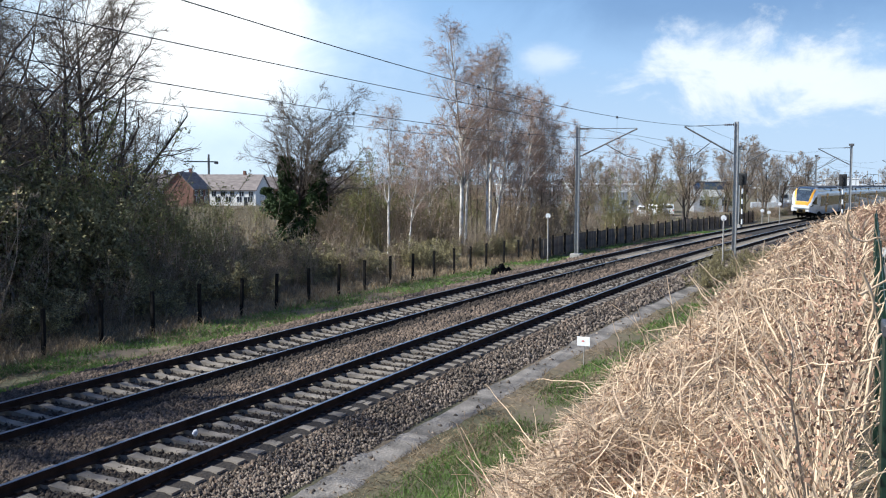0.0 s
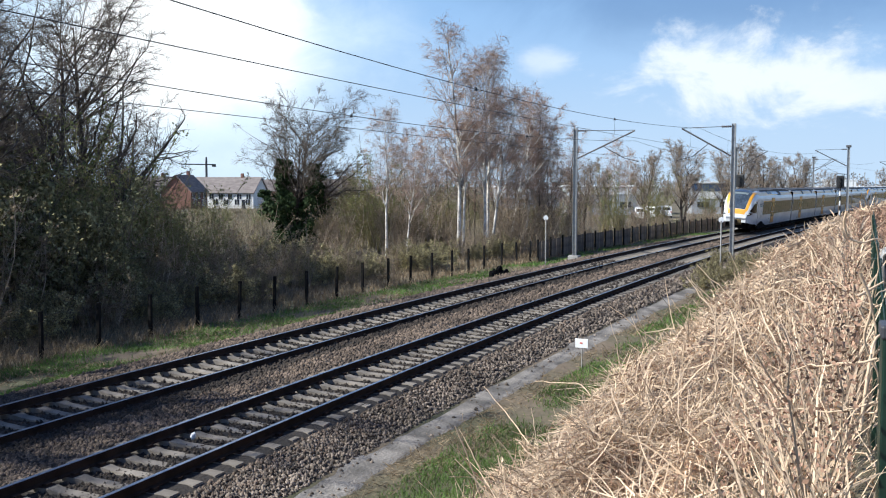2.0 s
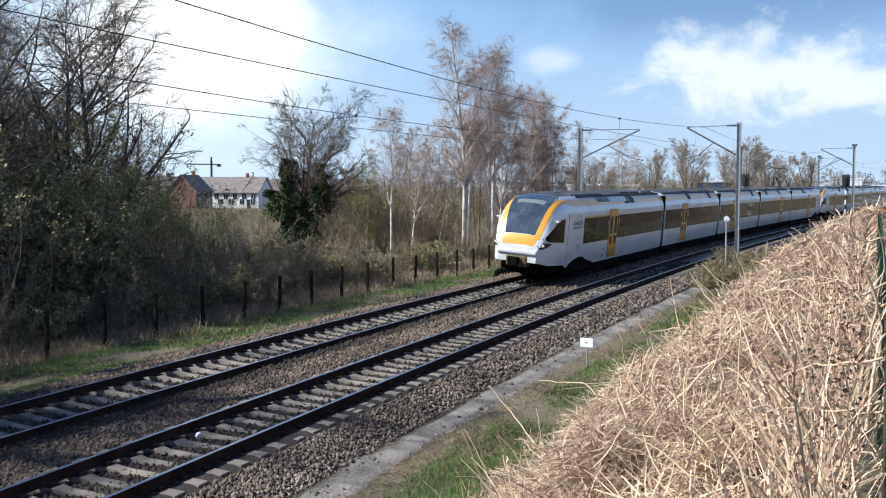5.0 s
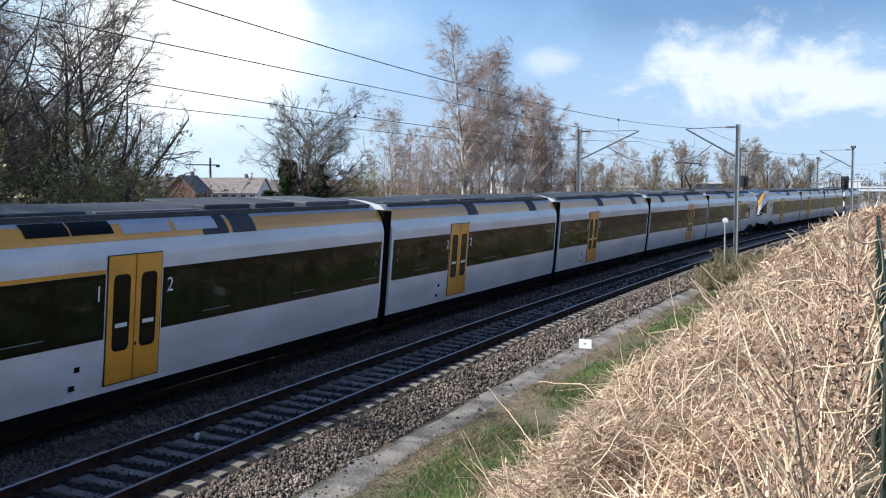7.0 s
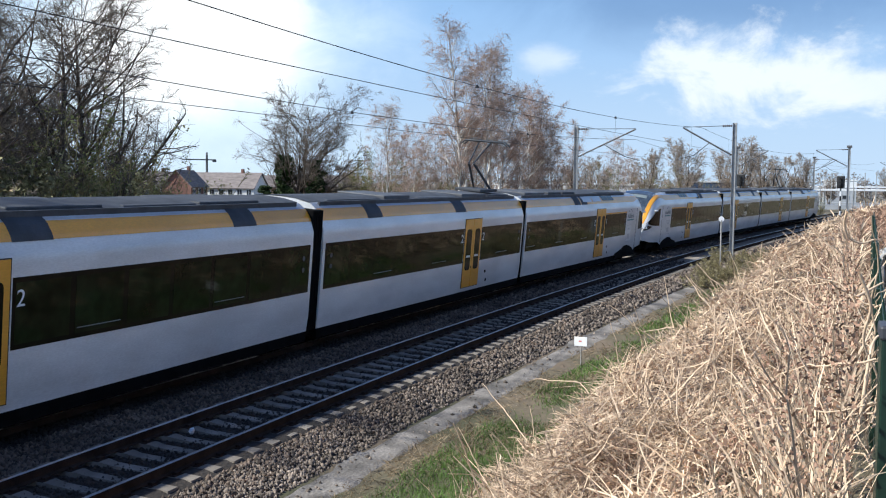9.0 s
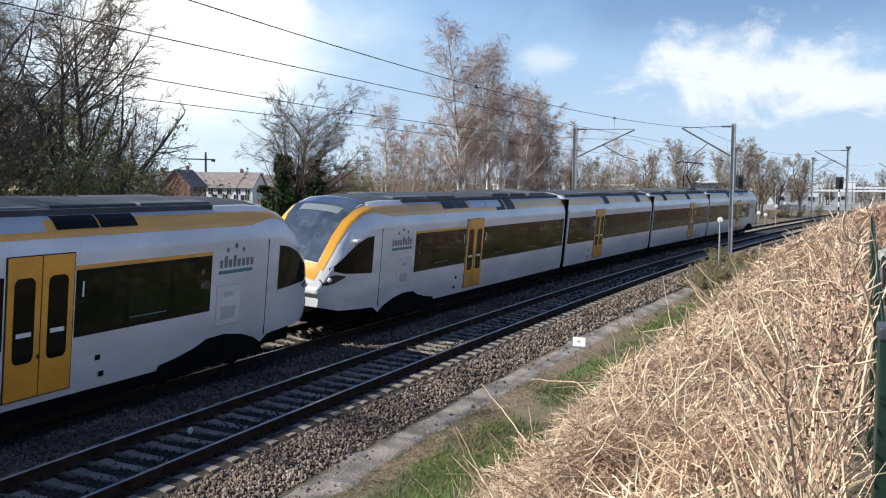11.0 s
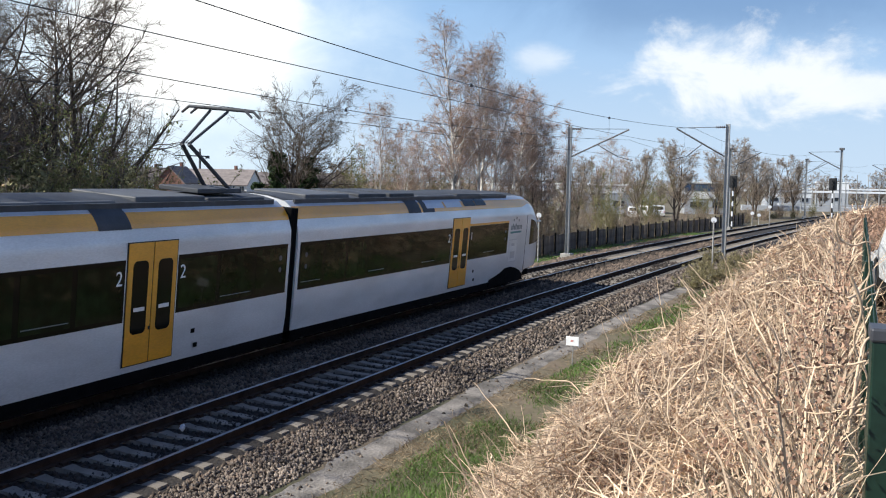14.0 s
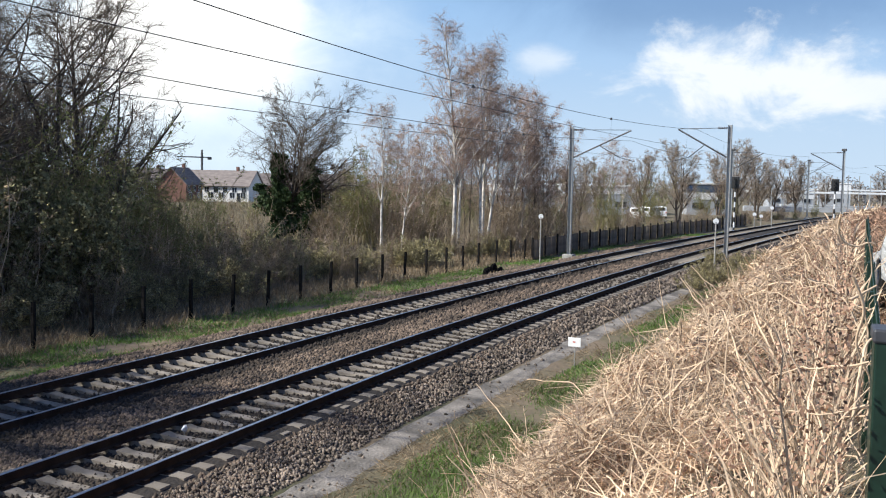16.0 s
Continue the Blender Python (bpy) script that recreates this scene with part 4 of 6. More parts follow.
def bare_tree(seed, H, r0, stems=1, lean=.05, limbs=16, clear=.2, spread=.9, ratio=.5, sub=6, twigs=6, droop=.05, bark=None, twig=None, label="", name="bare_tree",
              leaves=None, leaf_n=0, leaf_size=.06, twig_r=.008, group="", thin=1.0, wander=.09, cone=.75, lift=.03, tip=.04):
    rng = np.random.default_rng(seed)
    base = np.concatenate([rng.normal(0, .25 if stems > 1 else .01, (stems, 2)), np.full((stems, 1), -.2)], 1)
    d = np.concatenate([rng.normal(0, lean, (stems, 2)), np.ones((stems, 1))], 1)
    T, TR = shoots(rng, base, d, np.full(stems, H * .93) * rng.uniform(.8, 1, stems), np.full(stems, r0), 14, .035, .02, tip)
    b, dd, L, r = offspring(rng, T, TR, limbs, clear, .97, spread, ratio, .5, cone)
    B, BR = shoots(rng, b, dd, L, r, 8, wander, lift)
    b, dd, L, r = offspring(rng, B, BR, sub, .12, 1.0, .8, .5, .55)
    C_, CR = shoots(rng, b, dd, L, np.maximum(r, twig_r), 6, wander * 1.3, -droop * .4)
    b, dd, L, r = offspring(rng, C_, CR, twigs, .1, 1.0, .7, .55, .5)
    D, DR = shoots(rng, b, dd, np.maximum(L, .35) * thin, np.full(len(b), twig_r), 4, wander * 1.6, -droop)
    t = thing(name, pose(0, 0, 0), label, "tree", group)
    part("trunk", fast_mesh("trunk", *batch_tubes(T, TR, 8), bark, True), None, t)
    part("branching", fast_mesh("branching", *join([batch_tubes(B, BR, 5)]), bark, True), None, t)
    part("crown", fast_mesh("crown", *join([batch_tubes(C_, CR, 3), batch_tubes(D, DR, 3)]), twig), None, t, "bare fine twigs")
    if leaf_n:
        src = D[:, 1:].reshape(-1, 3)
        p = src[rng.integers(0, len(src), leaf_n)] + rng.normal(0, .08, (leaf_n, 3))
        part("leaves", fast_mesh("leaves", *leaf_cards(rng, p, leaf_size), leaves), None, t, "sparse small leaves")
    return t


def ivy_on(t, seed, stems, label):
    """Ivy leaves packed round stems: (x, y, z0, z1, radius)."""
    rng = np.random.default_rng(seed)
    P = []
    for x, y, z0, z1, r, n, lx in stems:
        u = rng.uniform(0, 1, n)
        a = rng.uniform(0, 2 * math.pi, n)
        lump = np.array([noise.noise(Vector((math.cos(v) * 1.3 + x, math.sin(v) * 1.3, w * 5))) for v, w in zip(a, u)])
        rr = r * (1 - .6 * u ** 2) * rng.uniform(.1, 1.0, n) ** .5 * np.clip(.75 + 2.0 * lump, .08, 2)
        P.append(np.stack([x + lx * u + rr * np.cos(a), y + rr * np.sin(a), z0 + (z1 - z0) * u], 1))
    part("ivy", fast_mesh("ivy", *leaf_cards(rng, np.concatenate(P), .13), M_IVY), None, t, label)


def shrub(seed, H, W, n, label, twig, leaves=None, leaf_n=0, leaf_size=.05, name="shrub", group="", twig_r=.007):
    """Many stems from one root that fan out."""
    rng = np.random.default_rng(seed)
    base = np.concatenate([rng.normal(0, W * .16, (n, 2)), np.full((n, 1), -.1)], 1)
    a = rng.uniform(0, 2 * math.pi, n)
    tilt = rng.uniform(.05, .62, n) * W / H * 1.3
    d = np.stack([np.cos(a) * tilt, np.sin(a) * tilt, np.ones(n)], 1)
    A, AR = shoots(rng, base, d, H * rng.uniform(.55, 1.1, n), np.full(n, .012 + H * .0035), 8, .09, .0)
    b, dd, L, r = offspring(rng, A, AR, 7, .15, 1.0, .8, .45, .55)
    B, BR = shoots(rng, b, dd, L, np.maximum(r, twig_r), 5, .14, .02)
    b, dd, L, r = offspring(rng, B, BR, 4, .1, 1.0, .8, .6, .6)
    C_, CR = shoots(rng, b, dd, np.maximum(L, .2), np.full(len(b), twig_r), 3, .15, .0)
    t = thing(name, pose(0, 0, 0), label, "shrub", group)
    part("branching", fast_mesh("branching", *batch_tubes(A, AR, 4), twig), None, t)
    part("crown", fast_mesh("crown", *join([batch_tubes(B, BR, 3), batch_tubes(C_, CR, 3)]), twig), None, t, "tangled bare twigs")
    if leaf_n:
        src = np.concatenate([B.reshape(-1, 3), C_.reshape(-1, 3)])
        p = src[rng.integers(0, len(src), leaf_n)] + rng.normal(0, .07, (leaf_n, 3))
        part("leaves", fast_mesh("leaves", *leaf_cards(rng, p, leaf_size), leaves), None, t, "small sparse leaves")
    return t


def seat(bearing, dist):
    """Place on the ground by bearing (degrees from +y towards +x) and distance from the viewpoint."""
    x, y = dist * math.sin(radians(bearing)), dist * math.cos(radians(bearing))
    return x, y, ground_z(x, off_of(x, y)) - .05


def put(master, used, x, y, z, turn, scale=1.0, tall=None):
    """The master itself the first time, then copies."""
    m = pose(x, y, z, 0, 0, turn) @ Matrix.Diagonal((scale, scale, scale * (tall or 1), 1))
    if master not in used:
        used.add(master)
        master.matrix_basis = m
        return master
    ob = copy_thing(master, Matrix.Identity(4))
    ob.matrix_basis = m
    return ob


def build_trees():
    used = set()
    rnd = random.Random(7)
    G = "birches behind the fence"
    lb = "leafless silver birch with a white trunk and brown twigs"
    kw = dict(bark=M_BIRCH, twig=M_TWIG_BIRCH, label=lb, name="birch_tree", group=G, twig_r=.008)
    birch = [bare_tree(11, 21.0, .17, 1, .008, 46, .30, .70, .27, 8, 9, .20, thin=2.0, cone=.5, tip=.16, **kw),
             bare_tree(12, 18.0, .14, 1, .008, 34, .34, .70, .28, 8, 9, .22, thin=2.0, cone=.45, tip=.16, **kw),
             bare_tree(13, 15.0, .12, 1, .012, 28, .34, .75, .31, 8, 9, .20, thin=1.9, cone=.45, tip=.16, **kw),
             bare_tree(14, 15.0, .06, 3, .07, 15, .22, .7, .34, 7, 8, .14, bark=M_BARK, twig=M_TWIG_BIRCH, label="slender leafless birch thicket with brown stems", name="birch_tree", group=G, twig_r=.009, thin=1.7)]
    # bearing, distance, which, scale, lean to the side seen from the viewpoint
    for b, dist, i, h, lean in ((70.45, 72, 0, 1.0, .008), (70.7, 73.5, 1, .86, .06), (72.0, 74, 1, .97, .02), (72.25, 74.5, 2, 1.08, .10), (72.1, 76, 1, 1.02, .045), (73.3, 79, 2, 1.1, .16),
                                (74.2, 80, 2, .95, .07), (66.3, 70, 1, .70, .03), (67.4, 72, 2, .66, .06), (68.7, 80, 2, .80, -.03), (79.2, 128, 2, .95, .0), (80.0, 135, 2, .85, .0)):
        x, y, z = seat(b, dist)
        ob = put(birch[i], used, x, y, z, 0, h)
        ob.matrix_basis = pose(x, y, z) @ pose(0, 0, 0, 0, 0, -b) @ pose(0, 0, 0, 0, math.degrees(lean), 0) @ pose(0, 0, 0, 0, 0, rnd.uniform(-25, 25)) @ Matrix.Scale(h, 4)
    for b, dist, h in ((69.4, 84, .8), (70.2, 80, .86), (71.3, 79, .95), (73.0, 82, 1.0), (74.0, 83, 1.0), (74.8, 82, .95), (75.4, 84, .95), (76.0, 86, .86), (76.6, 88, .8), (66.9, 92, .8), (65.7, 92, .72), (68.0, 94, .85)):
        x, y, z = seat(b, dist)
        put(birch[3], used, x, y, z, rnd.uniform(0, 360), h)
    lt = "large leafless broad-crowned tree with dark crooked branches"
    GB = "old trees beyond the fence"
    big = [bare_tree(21, 17.5, .32, 1, .05, 34, .16, 1.25, .56, 14, 12, .0, M_BARK, M_TWIG_DARK, lt, "broad_tree", None, 0, .06, .012, GB, thin=1.4, wander=.15, cone=.45, lift=.06),
           bare_tree(22, 16.0, .24, 2, .13, 22, .14, 1.2, .55, 14, 12, .0, M_BARK, M_TWIG_DARK, lt, "broad_tree", None, 0, .06, .012, GB, thin=1.4, wander=.15, cone=.45, lift=.06)]
    # bearings below 30: unseen trees added to shade the left verge and tracks
    for b, dist, i, h in ((44.2, 45, 0, 1.08), (46.8, 49, 1, 1.12), (49.4, 53, 0, .92), (42.0, 57, 1, 1.1), (51.6, 60, 1, .74), (38.0, 41, 0, .92), (24.0, 37, 0, .9), (16.0, 36, 1, .95), (8.0, 36, 0, .9), (4.0, 27, 0, .95), (16.0, 29.5, 1, 1.0), (-10.0, 27.5, 1, 1.0), (26.0, 32.5, 1, .9),
                          (8.0, 25.5, 1, 1.1), (-3.0, 26, 0, 1.1), (13.0, 26.5, 0, 1.05), (21.0, 28.0, 1, 1.0)):
        x, y, z = seat(b, dist)
        put(big[i], used, x, y, z, rnd.uniform(0, 360), h)
    # ivy-clad twin-stemmed tree
    iv = bare_tree(31, 11.2, .20, 2, .14, 34, .30, 1.25, .72, 13, 11, .0, M_BARK, M_TWIG_DARK, "leafless tree with two stems wrapped in dark green ivy", "ivy_tree", twig_r=.010, group="", thin=1.3, wander=.14, cone=.35)
    ivy_on(iv, 5, ((-.3, .1, 0, 7.4, 1.25, 9000, -.5), (.9, -.2, .3, 7.0, 1.05, 7000, 1.2), (.4, 0, 0, 3.2, 1.0, 3000, 0), (-.9, 0, 2.6, 5.0, .8, 2500, -1.2), (1.6, 0, 4.2, 6.2, .8, 2500, .5)), "dark glossy ivy")
    x, y, z = seat(60.85, 78)
    put(iv, used, x, y, z, -60, 1.0)
    # round bare trees in the distance
    GR = "distant bare trees"
    rd = bare_tree(41, 11.5, .22, 2, .10, 20, .12, .9, .55, 13, 11, .0, M_BARK, M_TWIG, "leafless round-crowned tree in the distance", "round_tree", twig_r=.013, group=GR, wander=.10, cone=.45, lift=.09, thin=1.5)
    for b, dist, h in ((83.0, 140, 1.0), (81.2, 150, .92), (86.3, 165, 1.1), (87.2, 175, 1.0), (89.3, 210, 1.0), (78.6, 170, .8), (77.6, 120, .75), (64.0, 120, .7),                        (85.2, 190, 1.0), (88.2, 230, 1.0)):
        x, y, z = seat(b, dist)
        put(rd, used, x, y, z, rnd.uniform(0, 360), h)
    for i in range(13):
        x, y, z = seat(75 + i * 1.7 + rnd.uniform(-.5, .5), rnd.uniform(240, 400))
        put(rd, used, x, y, z, rnd.uniform(0, 360), rnd.uniform(.55, .95))
    # shrubs
    GS = "shrubs beyond the fence"
    olive = shrub(51, 6.0, 3.6, 26, "tall willow shrub with olive twigs and first green leaves", M_TWIG_OLIVE, M_BUD, 3200, .05, group=GS)
    brown = shrub(52, 4.2, 3.2, 28, "leafless brown shrub with dense twigs", M_TWIG, M_LITTER, 1500, .05, group=GS)
    dark = shrub(53, 2.8, 3.4, 30, "dark bramble shrub with withered leaves", M_TWIG_DARK, M_BRAMBLE, 6500, .06, group=GS)
    ever = shrub(54, 5.0, 3.6, 26, "dense dark evergreen shrub under the bare trees", M_TWIG_DARK, M_EVERGREEN, 11000, .075, group=GS)
    # evergreens below bearing 30 are unseen, added to cast shade on the left verge
    spots = [(ever, 43.2 + i * .5, 38 + (i * 7) % 18, rnd.uniform(1.15, 1.7) - .05 * i) for i in range(14)] + [(ever, b, d, 2.0) for b, d in ((12, 25.5), (19, 26), (25, 27))] + [(ever, b, d, s) for b, d, s in ((41.5, 37, 1.3), (28, 32, 1.4), (22, 31, 1.5), (15, 30, 1.4), (7, 29, 1.4))]
    for b, dist, s in ((64.2, 86, 1.35), (65.0, 84, 1.3), (66.0, 82, 1.2), (63.0, 80, 1.0), (67.4, 80, 1.0), (56.6, 72, .9), (55.6, 75, .95), (54.0, 62, .95), (52.6, 58, 1.05), (51.2, 52, .9),
                       (57.8, 92, .8), (68.8, 78, .9), (74.8, 92, 1.0), (76.8, 100, .9), (84.6, 150, 1.0), (86.0, 155, .9), (49.6, 48, .9), (46.2, 45, 1.0)):
        spots.append((olive, b, dist, s))
    for b, dist, s in ((58.6, 82, 1.3), (57.4, 80, 1.1), (62.4, 78, .9), (63.6, 76, 1.1), (66.6, 77, 1.2), (68.0, 76, 1.1), (69.6, 77, 1.2), (73.0, 78, 1.3), (74.2, 77, 1.2), (75.4, 80, 1.3),
                       (76.4, 84, 1.1), (77.4, 92, .8), (78.4, 104, .7), (79.6, 112, .6), (80.8, 120, .7), (82.0, 126, .6), (83.6, 136, .6), (55.0, 66, .9), (53.2, 60, 1.0), (50.4, 50, .9), (47.0, 44, .9)):
        spots.append((brown, b, dist, s))
    for i in range(52):
        b = 44.0 + i * .58
        spots.append((rnd.choice((dark, brown, dark)), b + rnd.uniform(-.3, .3), None, rnd.uniform(.38, .72)))
    for i in range(24):
        spots.append((rnd.choice((dark, brown, olive)), 44.0 + i * .8, "back", rnd.uniform(.6, 1.1)))
    for i in range(8):
        spots.append((rnd.choice((olive, brown)), 43.5 + i * 1.5, "back", rnd.uniform(1.0, 1.4)))
    for i in range(18):
        spots.append((rnd.choice((brown, brown, olive)), 62 + i * 1.15, 84 + 45 * (i % 5) / 5 + i, rnd.uniform(.7, 1.2)))
    for i in range(16):
        b = 76 + i * .95
        off, t = rnd.uniform(9, 16), 60.0
        while off_of(t * math.sin(radians(b)), t * math.cos(radians(b))) < off and t < 170:
            t += 1
        spots.append((rnd.choice((brown, dark, brown, olive)), b, t, rnd.uniform(.3, .6)))
    for i in range(16):            # low hedge down the line
        xx, yy, aa = on_line(119 + i * 4.2, 8.0 + (i % 3))
        spots.append((rnd.choice((dark, brown)), math.degrees(math.atan2(xx, yy)), math.hypot(xx, yy), rnd.uniform(.45, .7)))
    spots += [(rnd.choice((olive, brown)), 54.0 + .55 * i, 104 + (i * 17) % 70, rnd.uniform(.45, .75)) for i in range(13)]
    spots += [(dark, 84.2 + .33 * i, 50 + 3.4 * (i % 4) + i, rnd.uniform(.25, .42)) for i in range(12)]
    for mst, b, dist, s in spots:
        if 54.4 < b < 60.3 and isinstance(dist, (int, float)) and dist < 100 and s > .4:       # the open field before the houses
            continue
        if dist is None or dist == "back":
            off = rnd.uniform(10.2, 12.6) if dist is None else rnd.uniform(12, 17)
            t = 15.0
            while off_of(t * math.sin(radians(b)), t * math.cos(radians(b))) < off and t < 120:
                t += .5
            dist = t
        x, y, z = seat(b, dist)
        put(mst, used, x, y, z, rnd.uniform(0, 360), s)


def blades(rng, base, length, width, lean_dir, lean, k=4, curl=.5, slope=0.0):
    """Grass blades as narrow bent strips: n x k rings of two points."""
    n = len(base)
    d = np.stack([np.cos(lean_dir) * lean, np.sin(lean_dir) * lean, np.ones(n) - slope * lean * np.sin(lean_dir)], 1)
    d /= np.linalg.norm(d, axis=1, keepdims=True)
    side = np.cross(d, rng.normal(0, 1, (n, 3)))
    side /= np.linalg.norm(side, axis=1, keepdims=True) + 1e-9
    pts, p = [base], base
    step = (length / (k - 1))[:, None]
    fall = np.stack([np.cos(lean_dir), np.sin(lean_dir), -.9 - slope * np.sin(lean_dir)], 1)
    for i in range(k - 1):
        p = p + d * step
        d = d + fall * curl * rng.uniform(.3, 1.2, (n, 1)) + rng.normal(0, .12, (n, 3))
        d /= np.linalg.norm(d, axis=1, keepdims=True)
        pts.append(p)
    P = np.stack(pts, 1)
    w = width[:, None] * np.linspace(1, .35, k)[None]
    L_, R_ = P - side[:, None] * w[..., None], P + side[:, None] * w[..., None]
    V = np.stack([L_, R_], 2).reshape(-1, 3)
    i = np.arange(k - 1) * 2
    q = np.stack([i, i + 1, i + 3, i + 2], -1)[None] + (np.arange(n) * k * 2)[:, None, None]
    return V, q.reshape(-1, 4)


def ground_many(x, off):
    return np.array([ground_z(a, b) for a, b in zip(x, off)])


def from_line(s, off):
    r = [on_line(a, b) for a, b in zip(s, off)]
    return np.array([v[0] for v in r]), np.array([v[1] for v in r])


def scatter(rng, n, s0, s1, o0, o1, power=2.0):
    """Places along the line, thinner with distance."""
    u = rng.uniform(0, 1, n)
    s = (s0 ** (1 - power) + u * (s1 ** (1 - power) - s0 ** (1 - power))) ** (1 / (1 - power)) if power != 1 else s0 * (s1 / s0) ** u
    off = rng.uniform(o0, o1, n)
    x, y = from_line(s, off)
    return x, y, off


def fibres(rng, base, direction, length, width, k, wander, fall=0.0):
    """Flat narrow strips that bend at random from their root."""
    n = len(base)
    P, R = shoots(rng, base, direction, length, width, k, wander, -fall, .4)
    side = np.cross(direction, rng.normal(0, 1, (n, 3)))
    side /= np.linalg.norm(side, axis=1, keepdims=True) + 1e-9
    V = np.stack([P - side[:, None] * R[..., None], P + side[:, None] * R[..., None]], 2).reshape(-1, 3)
    i = np.arange(k - 1) * 2
    q = np.stack([i, i + 1, i + 3, i + 2], -1)[None] + (np.arange(n) * k * 2)[:, None, None]
    return V, q.reshape(-1, 4)


def hummock(x, off):
    """Mounds and hollows of the matted growth on the bank."""
    return np.array([.34 * noise.noise(Vector((a * .8, b * .9, 9))) + .22 * noise.noise(Vector((a * 1.9, b * 2.1, 4))) + .09 * noise.noise(Vector((a * 4.6, b * 4.6, 2))) for a, b in zip(x, off)])


def hollow(x, off):
    """Above 0 where the mat has torn open."""
    return np.array([noise.noise(Vector((a * 1.5, b * 1.7, 33))) + .4 * noise.noise(Vector((a * 4, b * 4, 13))) - .27 for a, b in zip(x, off)])


def build_grass():
    rng = np.random.default_rng(3)
    # withered grass and bracken matted over the near bank: fine brown fibre, straw lying across it, and tufts
    down = np.array([0, .80, -.60])
    up = np.array([0, .60, .80])
    for name, mat, n, L0, L1, w0, flat, wander, deep, label in (
            ("dry_bracken", M_STRAW_BROWN, 95000, .05, .22, .0030, .50, .42, -.16, "brown matted bracken fibre on the bank"),
            ("dry_grass", M_STRAW, 52000, .08, .34, .0036, .50, .26, -.05, "straw-coloured withered grass lying across the bank"),
            ("pale_straw", M_STRAW, 9000, .22, .60, .0048, .55, .12, .0, "long pale straws on top of the dry mat")):
        x, y, off = scatter(rng, n, 2.4, 75, CREST - .25, FOOT - .30, 1.5)
        foot = np.clip((FOOT - .25 - off) / 1.0, 0, 1)
        keep = (rng.uniform(0, 1, n) < .12 + foot) & (hollow(x, off) + rng.normal(0, .05, n) < 0)
        x, y, off = x[keep], y[keep], off[keep]
        n = len(x)
        rise = np.clip((FOOT - .4 - off) / 1.5, .12, 1)
        z = ground_many(x, off) + (hummock(x, off) + rng.uniform(deep, deep + .26, n)) * rise
        dist = np.hypot(x, y)
        g = rng.normal(0, 1, (n, 3))
        d = g[:, :1] * np.array([1.0, 0, 0]) + g[:, 1:2] * down + g[:, 2:] * up * flat
        V, Q = fibres(rng, np.stack([x, y, z], 1), d, rng.uniform(L0, L1, n) * (.6 + .4 * rise) * np.maximum(1, dist / 18) ** .5, w0 * np.maximum(1, dist / 7) * rng.uniform(.5, 1.5, n), 5, wander, .03)
        tagged(new(name, fast_mesh(name, V, Q, mat)), label, "dry grass", kind="stuff")
    m = 1500                      # tufts that fan out and arch over
    x, y, off = scatter(rng, m, 2.6, 60, CREST - .1, FOOT - .5, 1.5)
    z = ground_many(x, off) + hummock(x, off) * np.clip((FOOT - .4 - off) / 1.5, .12, 1)
    big = np.maximum(1, np.hypot(x, y) / 16) ** .6
    k = 26
    base = np.repeat(np.stack([x, y, z], 1), k, 0) + rng.normal(0, .03, (m * k, 3))
    face = np.repeat(rng.normal(0, .7, (m, 3)), k, 0)
    d = rng.normal(0, .55, (m * k, 3)) + face + up * 1.1
    w = .0034 * np.maximum(1, np.hypot(base[:, 0], base[:, 1]) / 7) * rng.uniform(.5, 1.4, m * k)
    V, Q = fibres(rng, base, d, rng.uniform(.14, .40, m * k) * np.repeat(big, k), w, 6, .14, .20)
    tagged(new("dry_tufts", fast_mesh("dry_tufts", V, Q, M_STRAW)), "arching tufts of withered grass on the bank", "dry grass", kind="stuff")
    n = 9000                      # the same mat behind the viewpoint
    sb, off = rng.uniform(-14, 2.6, n), rng.uniform(CREST + .9, FOOT - .75, n)
    x, y = from_line(sb, off)
    V, Q = blades(rng, np.stack([x, y, ground_many(x, off) + rng.uniform(0, .15, n)], 1), rng.uniform(.15, .5, n), np.full(n, .006), rng.uniform(-3.1, 3.1, n), rng.uniform(.5, 6, n), 4, .12, .62)
    tagged(new("dry_grass_back", fast_mesh("dry_grass_back", V, Q, M_STRAW)), "withered straw-coloured grass further along the bank", "dry grass", kind="stuff")
    n = 10000                     # rank growth behind the fence
    x, y, off = scatter(rng, n, 7, 80, CREST - 3.2, CREST - .1, 1.3)
    V, Q = blades(rng, np.stack([x, y, ground_many(x, off)], 1), rng.uniform(.15, .6, n), .004 * np.maximum(1, np.hypot(x, y) / 8), rng.uniform(-3.1, 3.1, n), rng.uniform(.2, 2.5, n), 4, .15)
    tagged(new("crest_bracken", fast_mesh("crest_bracken", V, Q, M_STRAW_BROWN)), "brown withered growth behind the green fence", "dry grass", kind="stuff")
    # upright dead stalks and vine on the fence line
    n = 1300
    s = 2.9 * (26 / 2.9) ** rng.uniform(0, 1, n)
    yy = -.05 - .040 * s + np.abs(rng.normal(0, .26, n)) + .07
    z = np.array([ground_z(a, off_of(a, b)) for a, b in zip(s, yy)])
    top = np.clip(1.0 - (yy + .05 + .040 * s) * .9, .25, 1.05)
    V, Q = blades(rng, np.stack([s, yy, z + rng.uniform(-.1, .5, n) * top], 1), top * rng.uniform(.3, .95, n), rng.uniform(.0025, .0075, n) * np.maximum(1, s / 6), rng.uniform(0, 6.28, n), rng.uniform(0, .7, n), 6, .10)
    tagged(new("dead_stalks", fast_mesh("dead_stalks", V, Q, M_STRAW)), "upright straw-coloured dead stalks along the green fence", "dry stalks", kind="stuff")
    n = 9000
